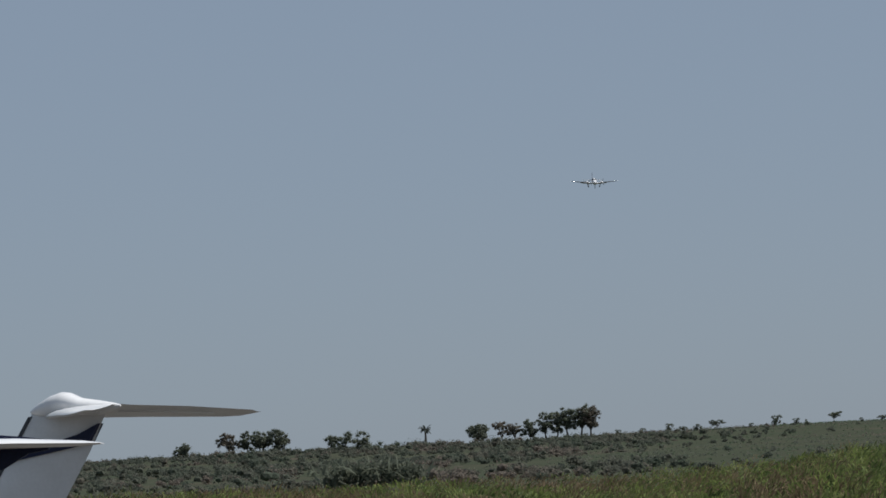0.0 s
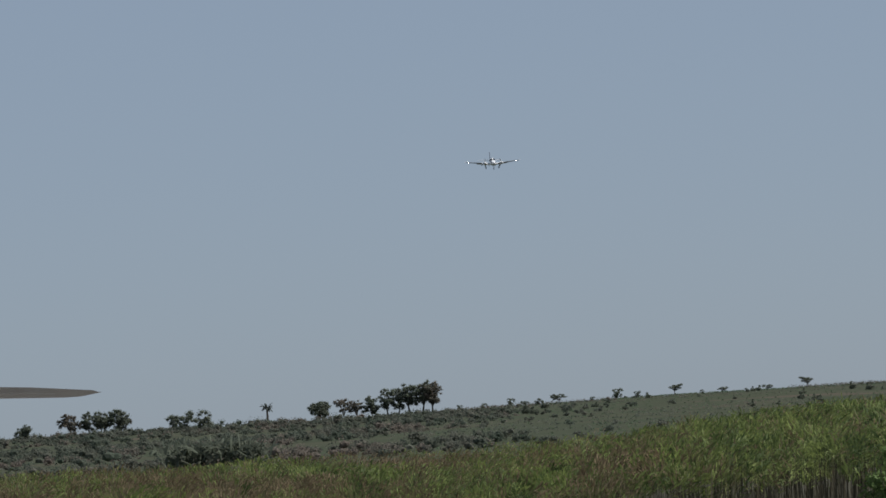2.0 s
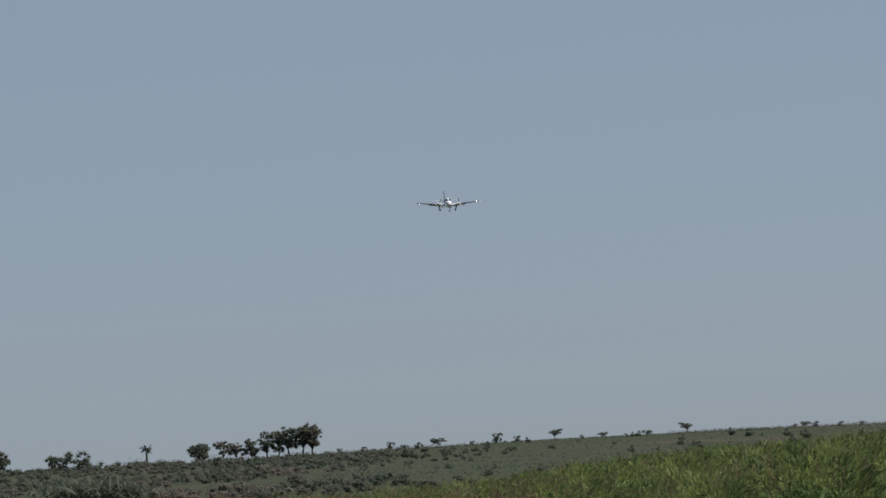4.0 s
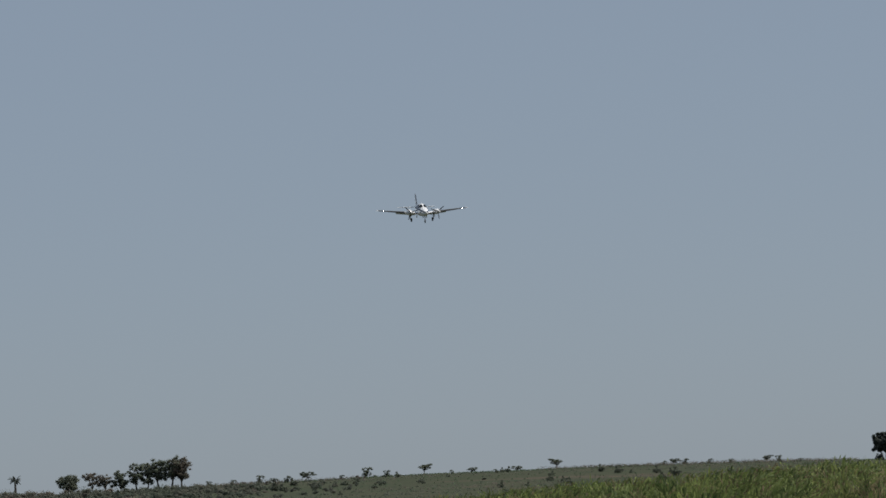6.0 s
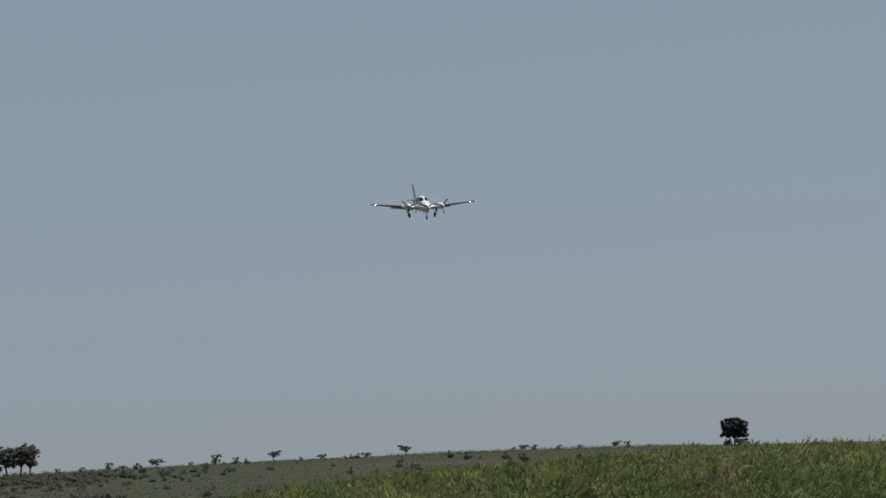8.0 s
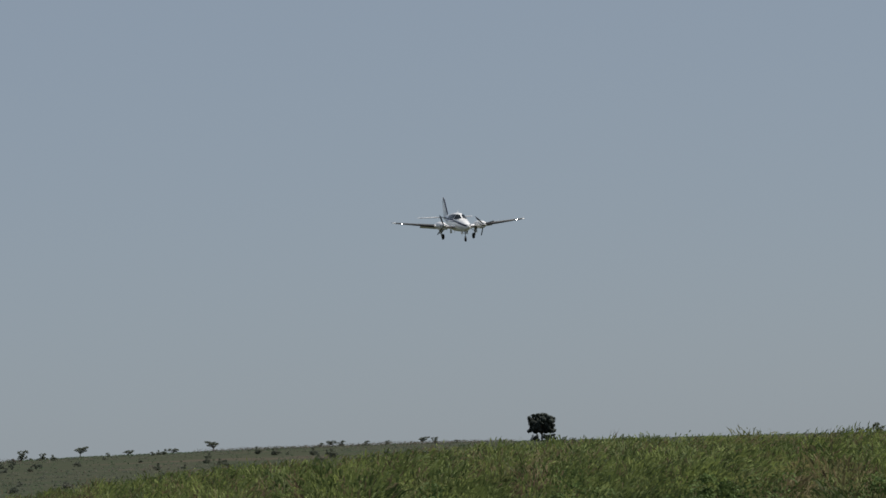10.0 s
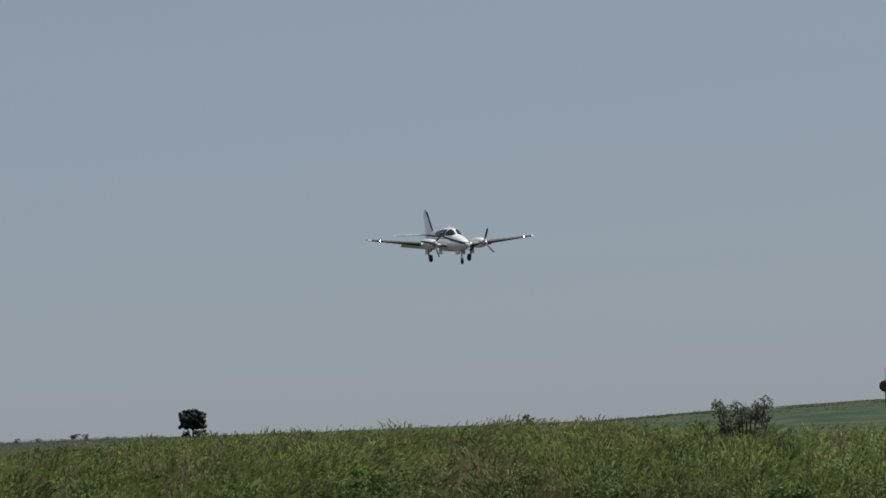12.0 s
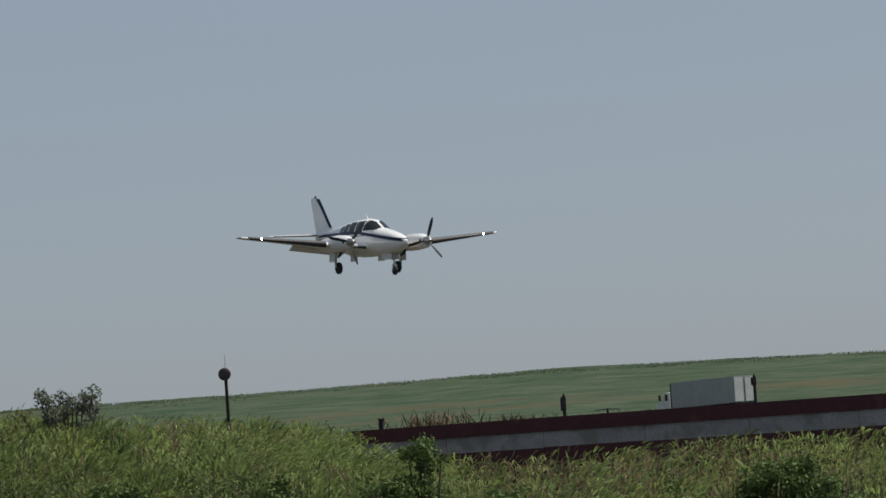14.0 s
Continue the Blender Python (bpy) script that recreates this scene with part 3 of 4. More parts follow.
put(tree("tree", "tall open-crowned tree of the big ridge clump", 6.6, 4.6, 2.4, TREE_L, 110, 16, 60, 0.4, trunks=2), 3.58, RC)
put(tree("tree", "tallest flat-crowned tree of the ridge clump", 7.8, 5.6, 3.4, TREE_L, 111, 20, 60, 0.4, trunks=2), 3.86, RC)
put(tree("tree", "brownish open tree ending the ridge clump", 7.6, 4.6, 3.0, SPARSE_L, 112, 14, 60, 0.4), 4.06, RC)

small = tree("small_tree", "small dark bushy tree on the hilltop", 2.6, 2.6, 0.8, TREE_L, 120, 9, 40, 0.3, group="hilltop trees")
put(small, 5.03, RC)
flat = tree("small_tree", "small flat-topped dark tree on the hilltop", 3.0, 4.6, 1.9, TREE_L, 121, 16, 60, 0.3, group="hilltop trees", top_flat=0.4, blob=0.42)
put(flat, 8.64, RC)
for az, src, k, rr in ((4.7, small, 0.7, 0), (5.35, small, 0.8, -10), (5.6, flat, 0.9, 0), (6.30, small, 1.2, 0), (6.55, small, 0.8, -8), (7.02, flat, 1.0, 0), (7.35, small, 0.55, -30),
                       (7.6, flat, 0.6, -40), (7.9, small, 0.5, -60), (8.15, flat, 0.6, -55), (9.95, small, 0.6, 0), (10.09, flat, 0.65, 0), (10.2, small, 0.75, 0),
                       (10.5, small, 0.65, 0), (10.75, small, 0.6, -5), (11.2, flat, 0.7, 0), (11.33, small, 0.8, 0), (11.6, small, 0.5, 0), (6.0, small, 0.6, -15), (5.2, flat, 0.55, -20),
                       (16.73, small, 1.25, -80), (16.5, small, 0.8, -80), (17.0, small, 0.5, -80), (4.4, small, 0.7, -10), (9.3, small, 0.4, -20)):
    c = copy_thing(src, Matrix())
    c.scale = (k, k, k)
    r = min(RC, float(crest_r(az)) - 12) + rr
    c.matrix_world = Matrix.Translation(bearing(az, r, float(ground_z(az, r)) - 0.3)) @ pose(0, 0, 0, 0, 0, az * 77) @ Matrix.Scale(k, 4)

low = tree("low_bush", "low dark bush scattered on the hillside", 1.5, 2.2, 0.2, TREE_L, 122, 7, 40, 0.3, group="hillside bushes")
put(low, 6.7, 930)
bush_rng = random.Random(9)
for k in range(34):
    az, r, q = bush_rng.uniform(4.6, 11.4), bush_rng.uniform(640, 975), bush_rng.uniform(0.5, 1.25)
    c = copy_thing(low, Matrix())
    c.matrix_world = Matrix.Translation(bearing(az, r, float(ground_z(az, r)) - 0.2)) @ pose(0, 0, 0, 0, 0, 97 * k) @ Matrix.Scale(q, 4)

lone = put(tree("lone_tree", "dark dense round tree standing alone on the rise", 6.5, 5.0, 3.3, DARK_L, 189, 36, 60, 0.42, blob=0.46, top_flat=0.88, core=0.9), 12.65, 950)
for k, (az, w) in enumerate(((12.56, 2.4), (12.70, 3.0), (12.78, 1.8))):
    put(tree("shrub", "dark low shrub under the lone tree", 2.0, w, 0.3, DARK_L, 140 + k, 9, 60, 0.35, group="shrubs under the lone tree"), az, 948)



def build_sapling_bush():
    """Bare stems fanning out of the grass, each with a ragged leafy head."""
    ob = thing("bush", "ragged dark bush with bare forked stems above the grass", "bush")
    g = float(ground_z(19.33, 100))
    ob.matrix_world = Matrix.Translation(bearing(19.33, 100, g - 0.1)) @ pose(0, 0, 0, 0, 0, -19.33)
    rng = np.random.default_rng(151)
    top = 3.62 - g + 0.1
    cs, ss = [], []
    for x0, x1, h in ((-0.10, -0.42, 0.03), (-0.05, -0.52, 0.10), (0.0, -0.06, 0.02), (0.04, 0.12, -0.06), (0.10, 0.34, -0.04), (0.14, 0.52, 0.06), (0.16, 0.60, -0.2), (-0.02, -0.25, -0.16), (0.02, -0.34, -0.05), (0.05, 0.22, -0.10), (0.0, 0.02, -0.2), (0.1, 0.44, -0.12)):
        y = rng.normal(0, 0.2)
        pts = [(x0, y * 0.3, 0), (x0 + 0.3 * (x1 - x0), y * 0.6, top * 0.6), (x1, y, top + h - 0.12)]
        part("stem", tube(pts, [0.035, 0.028, 0.012], 6), BARK, ob)
        for q in range(5):
            f = rng.uniform(0.0, 1.0)
            cs.append((x1 + rng.normal(0, 0.07) - 0.25 * f * (x1 - x0), y + rng.normal(0, 0.08), top + h - 0.10 - 0.55 * f * f))
            ss.append(rng.uniform(0.09, 0.2) * (1.0 - 0.2 * f))
    quads_object("crown", leaf_cloud(np.array(cs), np.array(ss), 34, 0.07, 152, 0.8), TREE_L, "", "", parent=ob, kind="")
    return ob


build_sapling_bush()


def broad_shrub(name, label, az, r, top, w, seed, per=100, mat=None):
    """A leafy shrub standing in the grass: short stems, dense uneven leaf mass."""
    rng = np.random.default_rng(seed)
    ob = thing(name, label, "shrub", "dark shrubs in the grass")
    g = float(ground_z(az, r))
    ob.matrix_world = Matrix.Translation(bearing(az, r, g - 0.1)) @ pose(0, 0, 0, 0, 0, -az)
    h = top - g
    cs, ss = [], []
    for k in range(5):
        x = rng.uniform(-0.35, 0.35) * w
        part("stem", tube([(x * 0.3, 0, 0), (x * 0.7, rng.normal(0, 0.1), h * 0.5), (x, rng.normal(0, 0.15), h * 0.85)], [0.03, 0.022, 0.01], 6), BARK, ob)
    for k in range(34):
        z = rng.uniform(0.3, 1.0)
        x = rng.normal(0, 0.30) * w * (1.15 - 0.75 * z * z)
        cs.append((x, rng.normal(0, 0.25), h * z - 0.12))
        ss.append(rng.uniform(0.10, 0.26))
    quads_object("crown", leaf_cloud(np.array(cs), np.array(ss), per, 0.075, seed + 1, 0.9), mat or WEED_L, "", "", parent=ob, kind="")
    return ob


for k, (az, r, top, w) in enumerate(((23.15, 76, 2.25, 1.0), (22.75, 75, 1.75, 1.1), (26.8, 75.5, 1.65, 0.8), (27.2, 75.2, 1.75, 0.9), (27.5, 75, 1.45, 0.7), (24.05, 75, 1.45, 0.8), (21.6, 75.5, 1.85, 1.0), (19.9, 76, 1.95, 1.3), (17.6, 76.5, 2.1, 1.2), (14.6, 77, 2.4, 1.2), (9.6, 79, 2.3, 1.3))):
    broad_shrub("shrub", "dark green leafy shrub standing in the tall grass", az, r, top, w, 300 + 3 * k)

# dark spiky palm scrub at the foot of the hill
for k, (az, w, h) in enumerate(((0.95, 2.6, 4.2), (1.25, 2.6, 4.0), (1.55, 3.0, 4.5), (1.8, 2.4, 4.2))):
    rng = np.random.default_rng(400 + k)
    b = thing("palm_scrub", "dark spiky palm scrub at the hill's foot", "palm scrub", "palm scrub")
    n = 150
    base = np.stack([rng.normal(0, w * 0.3, n), rng.normal(0, 0.8, n), rng.uniform(0.2, h * 0.5, n)], 1)
    way = np.stack([rng.normal(0, 0.7, n), rng.normal(0, 0.5, n), np.ones(n)], 1)
    o = blades_object("foliage", base, way, rng.uniform(1.2, 2.4, n), np.full(n, 0.22), rng.uniform(0.1, 0.6, n), TREE_L, "", "")
    o.parent = b
    o["kind"] = ""
    b.matrix_world = Matrix.Translation(bearing(az, 420, float(ground_z(az, 420)) - 0.2)) @ pose(0, 0, 0, 0, 0, -az)

# dead brown brush standing behind the wall
for k, (az, w) in enumerate(((23.48, 1.7), (24.42, 1.5), (26.35, 0.5))):
    rng = np.random.default_rng(160 + k)
    b = thing("dry_bush", "upright brown dry bush behind the wall", "bush", "dry bushes behind the wall")
    n = 1900
    base = np.stack([rng.normal(0, w * 0.33, n), rng.normal(0, 0.4, n), rng.uniform(0.3, 2.3 - 0.25 * k, n)], 1)
    way = np.stack([rng.normal(0, 0.4, n), rng.normal(0, 0.4, n), np.ones(n)], 1)
    o = blades_object("brush", base, way, rng.uniform(0.2, 0.5, n), np.full(n, 0.028), rng.uniform(0, 0.25, n), STRAW_L, "", "")
    o.parent = b
    o["kind"] = ""
    b.matrix_world = Matrix.Translation(bearing(az, 140, float(ground_z(az, 140)))) @ pose(0, 0, 0, 0, 0, -az)

# ---------------------------------------------------------------- the airplane in flight
# local axes: x to the nose, y to its left wing, z up


def body_ring(x, hw, zb, zt, n=20, power=2.3):
    c, h = (zb + zt) / 2, (zt - zb) / 2
    pts = []
    for k in range(n):
        a = k * math.tau / n
        ca, sa = math.cos(a), math.sin(a)
        pts.append(Vector((x, math.copysign(abs(ca) ** (2 / power), ca) * hw, c + math.copysign(abs(sa) ** (2 / power), sa) * h)))
    return pts


FUSE = [(3.62, 0.06, -0.36, -0.24), (3.52, 0.16, -0.46, -0.16), (3.25, 0.29, -0.58, -0.04), (2.75, 0.41, -0.68, 0.12), (2.1, 0.50, -0.74, 0.26), (1.55, 0.55, -0.76, 0.35),
        (1.2, 0.565, -0.77, 0.54), (0.85, 0.575, -0.77, 0.72), (0.3, 0.58, -0.77, 0.81), (-0.5, 0.575, -0.75, 0.80), (-1.3, 0.53, -0.68, 0.74), (-2.1, 0.43, -0.52, 0.64),
        (-3.0, 0.30, -0.30, 0.55), (-4.0, 0.18, -0.06, 0.48), (-4.9, 0.07, 0.14, 0.40), (-5.1, 0.03, 0.2, 0.34)]


def fuse_at(x):
    xs = [f[0] for f in FUSE][::-1]
    return [float(np.interp(x, xs, [f[k] for f in FUSE][::-1])) for k in (1, 2, 3)]


def skin_patch(x0, x1, f0, f1, side, out=0.008, nx=6, nf=5, top=None):
    """A panel lying on the fuselage side between two heights (fractions of the section), with thickness."""
    bm = bmesh.new()
    grid = []
    for layer in (out, -0.02):
        rows = []
        for i in range(nx + 1):
            u = i / nx
            x = x0 + (x1 - x0) * u
            hw, zb, zt = fuse_at(x)
            lo = f0(u) if callable(f0) else f0
            hi = f1(u) if callable(f1) else f1
            row = []
            for j in range(nf + 1):
                z = lo + (hi - lo) * j / nf
                s = max(-1.0, min(1.0, (z - (zb + zt) / 2) / ((zt - zb) / 2)))
                y = hw * (1 - abs(s) ** 2.3) ** (1 / 2.3)
                nrm = Vector((0, abs(y) / hw, s * 0.8)).normalized()
                row.append(bm.verts.new(Vector((x, side * (y + layer * nrm.y), z + layer * nrm.z))))
            rows.append(row)
        grid.append(rows)
    for rows in grid:
        for a, b in zip(rows, rows[1:]):
            for j in range(nf):
                bm.faces.new((a[j], a[j + 1], b[j + 1], b[j]))
    o, i = grid
    for j in range(nf):
        bm.faces.new((o[0][j], o[0][j + 1], i[0][j + 1], i[0][j]))
        bm.faces.new((o[-1][j], o[-1][j + 1], i[-1][j + 1], i[-1][j]))
    for k in range(nx):
        bm.faces.new((o[k][0], o[k + 1][0], i[k + 1][0], i[k][0]))
        bm.faces.new((o[k][-1], o[k + 1][-1], i[k + 1][-1], i[k][-1]))
    return bm


def wing_le(y):
    """Leading edge and chord at a distance y from the middle."""
    if y < 1.75:
        return 1.25 - 0.35 * (y / 1.75), 2.35 - 0.35 * (y / 1.75)
    u = (y - 1.75) / 4.0
    return 0.90 - 0.42 * u, 2.0 - 1.1 * u


def wing_z(y):
    return -0.42 + max(0.0, y - 0.5) * math.tan(radians(6.0))


def build_airplane():
    ob = thing("airplane", "white twin-propeller airplane with navy stripes, wheels down, flying", "airplane")
    part("fuselage", loft([body_ring(*f) for f in FUSE]), WHITE, ob)
    for side in (1, -1):
        # windshield half and cabin windows
        bm = skin_patch(0.72, 1.5, lambda u: 0.29 + 0.02 * u, lambda u: fuse_at(0.72 + 0.78 * u)[2] - 0.002 - 0.10 * max(0.0, 0.35 - u), side, 0.012, 8, 10)
        part("windshield", bm, WINDOW, ob, "dark tinted windshield")
        for x0, x1, h in ((-0.02, 0.60, 0.69), (-0.72, -0.14, 0.69), (-1.25, -0.84, 0.64), (-1.75, -1.36, 0.57)):
            part("cabin_window", skin_patch(x0, x1, 0.25, lambda u, h=h: h, side, 0.012), WINDOW, ob, "dark tinted cabin window")
        part("cheatline", skin_patch(-4.6, 3.55, lambda u: 0.26 - 0.14 * u - 1.0 * max(0, u - 0.6), lambda u: 0.37 - 0.13 * u - 1.0 * max(0, u - 0.6), side, 0.014, 72, 2), NAVY, ob, "navy stripe along the fuselage")
        part("stripe", skin_patch(-3.2, 1.5, 0.08, 0.11, side, 0.006, 24, 1), NAVY, ob, "thin navy pinstripe")
        # wing
        ys = [0.0, 0.9, 1.75, 3.2, 4.6, 5.4, 5.66, 5.765]
        rings = []
        for y in ys:
            le, ch = wing_le(y)
            k = 1.0 if y < 5.5 else (0.86 if y < 5.7 else 0.6)
            rings.append(foil((le - (1 - k) * ch * 0.4, side * y, wing_z(y)), ch * k, 0.15 - 0.008 * y if y < 5.7 else 0.05, 10))
        wing = part("wing", loft(rings), WHITE, ob, "white low wing")
        rings = []
        for y in (2.25, 3.4, 4.6, 5.5):
            le, ch = wing_le(y)
            rings.append(foil((le + 0.02, side * y, wing_z(y)), 0.5, (0.15 - 0.008 * y) * ch * 2.2, 9))
        part("boot", loft(rings), BOOT, wing, "black de-icing boot on the leading edge")
        # inner boot, its black also carrying the shade at the wing root
        rings = [foil((wing_le(y)[0] + 0.02, side * y, wing_z(y)), 0.30, 0.42, 9) for y in (0.62, 1.0, 1.32)]
        part("shaded_inner_boot", loft(rings), BOOT, wing, "black inner leading edge, boot and wing root shade in one colour")
        part("tip_fairing", loft([foil((0.42, side * 5.60, wing_z(5.6)), 0.75, 0.14, 8), foil((0.22, side * 5.78, wing_z(5.78) + 0.01), 0.45, 0.06, 8)]), BOOT, wing, "dark wing tip")
        # flap, lowered
        rings = []
        for y in (0.72, 1.3, 2.2, 3.15):
            le, ch = wing_le(y)
            x = le - ch * 0.80
            z = wing_z(y) - 0.06
            rings.append([Vector((x, side * y, z + 0.035)), Vector((x, side * y, z - 0.05)), Vector((x - ch * 0.20, side * y, z - 0.19)), Vector((x - ch * 0.21, side * y, z - 0.175))])
        part("flap", loft(rings), OFFWHITE, wing, "lowered white flap")
        lamp = bmesh.new()
        le, ch = wing_le(4.98)
        bmesh.ops.create_uvsphere(lamp, u_segments=12, v_segments=8, radius=0.041, matrix=Matrix.Translation((le - 0.01, side * 4.98, wing_z(4.98) + 0.01)))
        part("landing_light", lamp, LAMP, wing, "lit white landing light")
        # engine
        ey, ez = side * 1.72, -0.20
        prof = [(1.95, 0.17, 0.0), (1.85, 0.30, -0.02), (1.55, 0.38, -0.02), (1.0, 0.42, -0.02), (0.4, 0.41, -0.03), (-0.4, 0.34, -0.05), (-1.1, 0.20, -0.06), (-1.6, 0.05, -0.04)]
        nac = part("engine_nacelle", loft([[Vector((x, ey + 0.95 * r * math.cos(k * math.tau / 18), ez + dz + r * 0.82 * math.sin(k * math.tau / 18))) for k in range(18)] for x, r, dz in prof]), WHITE, ob, "white engine nacelle")
        # solid dark discs painted as the shaded intake openings
        for dy in (-0.19, 0.19):
            bm = loft([[Vector((x, ey + dy + 0.10 * q * math.cos(k * math.tau / 12), ez - 0.0 + 0.085 * q * math.sin(k * math.tau / 12))) for k in range(12)] for x, q in ((1.885, 1.0), (1.80, 1.0))])
            part("air_intake", bm, INTAKE, nac, "cooling air intake, its inner shade painted dark")
        part("scoop", loft([body_ring(1.7, 0.14, ez - 0.52, ez - 0.32, 12), body_ring(1.1, 0.20, ez - 0.50, ez - 0.25, 12), body_ring(0.3, 0.10, ez - 0.40, ez - 0.3, 12)]), OFFWHITE, nac, "lower intake scoop")
        part("exhaust", tube([(0.5, ey - side * 0.25, ez - 0.25), (0.35, ey - side * 0.3, ez - 0.46), (0.1, ey - side * 0.32, ez - 0.52)], [0.05, 0.05, 0.05]), DARKMETAL, nac, "dark exhaust pipe")
        # propeller turns about its own axis
        prop = new("propeller")
        prop.parent = ob
        prop.location = (1.98, ey, ez)
        part("spinner", loft([[Vector((x, r * math.cos(k * math.tau / 14), r * math.sin(k * math.tau / 14))) for k in range(14)] for x, r in ((-0.03, 0.165), (0.08, 0.155), (0.2, 0.11), (0.3, 0.05), (0.33, 0.012))]), METAL, prop, "polished metal spinner")
        for k in range(3):
            rings = []
            for r, w, tw in ((0.12, 0.09, 60), (0.3, 0.13, 45), (0.6, 0.135, 28), (0.85, 0.11, 20), (0.965, 0.05, 17)):
                a = radians(tw)
                d = [(-0.5, 0.0), (0.0, 0.1), (0.5, 0.0), (0.0, -0.08)]
                rings.append([Vector((p * w * math.sin(a) + q * w * math.cos(a), p * w * math.cos(a) - q * w * math.sin(a), r)) for p, q in d])
            bl = part("blade", loft(rings), BLADE, prop, "black propeller blade")
            bl.matrix_basis = Matrix.Rotation(k * math.tau / 3, 4, "X")
        PROPS.append(prop)
        # main wheel
        gx, gy = -0.05, side * 1.46
        gear = part("main_gear", tube([(gx, gy, -0.42), (gx, gy, -0.85), (gx, gy, -1.15)], [0.075, 0.06, 0.045]), METAL, ob, "main landing gear leg")
        bm = wheel(0.245, 0.17)
        bmesh.ops.translate(bm, vec=(gx, gy - side * 0.13, -1.18), verts=bm.verts)
        part("tyre", bm, TYRE, gear, "black main tyre")
        part("brace", tube([(gx + 0.02, gy, -0.78), (gx - 0.1, gy - side * 0.5, -0.45)], [0.025, 0.025], 6), METAL, gear)
        part("gear_door", box(gx - 0.28, gx + 0.24, gy + side * 0.14 - 0.012, gy + side * 0.14 + 0.012, -0.92, -0.45, 0.008), OFFWHITE, gear, "white wheel door hanging open")
        part("inner_gear_door", box(gx - 0.35, gx + 0.30, side * 0.62 - 0.012, side * 0.62 + 0.012, -0.92, -0.55, 0.008), OFFWHITE, gear, "white wheel door hanging open")
        # tailplane
        rings = []
        for y, le, ch in ((0.0, -3.95, 1.15), (1.2, -4.18, 0.92), (2.2, -4.36, 0.72), (2.40, -4.48, 0.52), (2.43, -4.55, 0.36)):
            rings.append(foil((le, side * y, 0.34), ch, 0.09, 8))
        stab = part("tailplane", loft(rings), WHITE, ob, "white tailplane")
        rings = [foil((le + 0.015, side * y, 0.34), 0.14, 0.22, 7) for y, le in ((0.4, -4.03), (1.2, -4.18), (2.25, -4.37))]
        part("boot", loft(rings), BOOT, stab, "black de-icing boot")
    # nose wheel
    gear = part("nose_gear", tube([(2.35, 0, -0.65), (2.42, 0, -1.05), (2.45, 0, -1.38)], [0.06, 0.045, 0.035]), METAL, ob, "nose landing gear leg")
    bm = wheel(0.19, 0.13)
    bmesh.ops.translate(bm, vec=(2.46, 0, -1.40), verts=bm.verts)
    part("tyre", bm, TYRE, gear, "black nose tyre")
    part("fork", loft([[Vector((2.40, s * 0.09, -1.14)) for s in (-1, 1)] + [Vector((2.46, s * 0.09, -1.14)) for s in (1, -1)], [Vector((2.43, s * 0.085, -1.41)) for s in (-1, 1)] + [Vector((2.48, s * 0.085, -1.41)) for s in (1, -1)]]), METAL, gear)
    for side in (1, -1):
        part("gear_door", box(1.75, 2.55, side * 0.2 - 0.01, side * 0.2 + 0.01, -0.95, -0.68, 0.006), OFFWHITE, gear, "white nose wheel door")
    # fin with swept leading edge and dorsal fillet
    rings = []
    for z, le, ch, th in ((0.40, -3.00, 2.05, 0.05), (0.62, -3.50, 1.62, 0.075), (1.0, -3.85, 1.38, 0.085), (1.64, -4.42, 1.0, 0.085), (1.88, -4.66, 0.80, 0.08), (1.94, -4.82, 0.56, 0.05)):
        f = foil((le, 0, 0), ch, th, 9)
        rings.append([Vector((p.x, p.z, z)) for p in f])
    fin = part("fin", loft(rings), WHITE, ob, "white swept fin")
    rings = []
    for z, le in ((0.62, -3.47), (1.0, -3.82), (1.64, -4.39), (1.88, -4.62)):
        f = foil((le, 0, 0), 0.46, 0.20, 8)
        rings.append([Vector((p.x, p.z, z)) for p in f])
    part("leading_edge_stripe", loft(rings), NAVY, fin, "navy leading edge of the fin")
    part("beacon", tube([(-5.0, 0, 1.92), (-5.0, 0, 2.02)], [0.05, 0.03]), RED, fin, "small red beacon")
    part("antenna", tube([(0.1, 0, 0.78), (-0.05, 0, 0.98)], [0.02, 0.01], 6), OFFWHITE, ob)
    part("antenna", tube([(-1.2, 0, -0.65), (-1.35, 0, -0.9)], [0.02, 0.01], 6), OFFWHITE, ob)
    return ob


PROPS = []
airplane = build_airplane()

# ---------------------------------------------------------------- parked airplane with a T tail
# local axes: x backwards, y to its right, z up


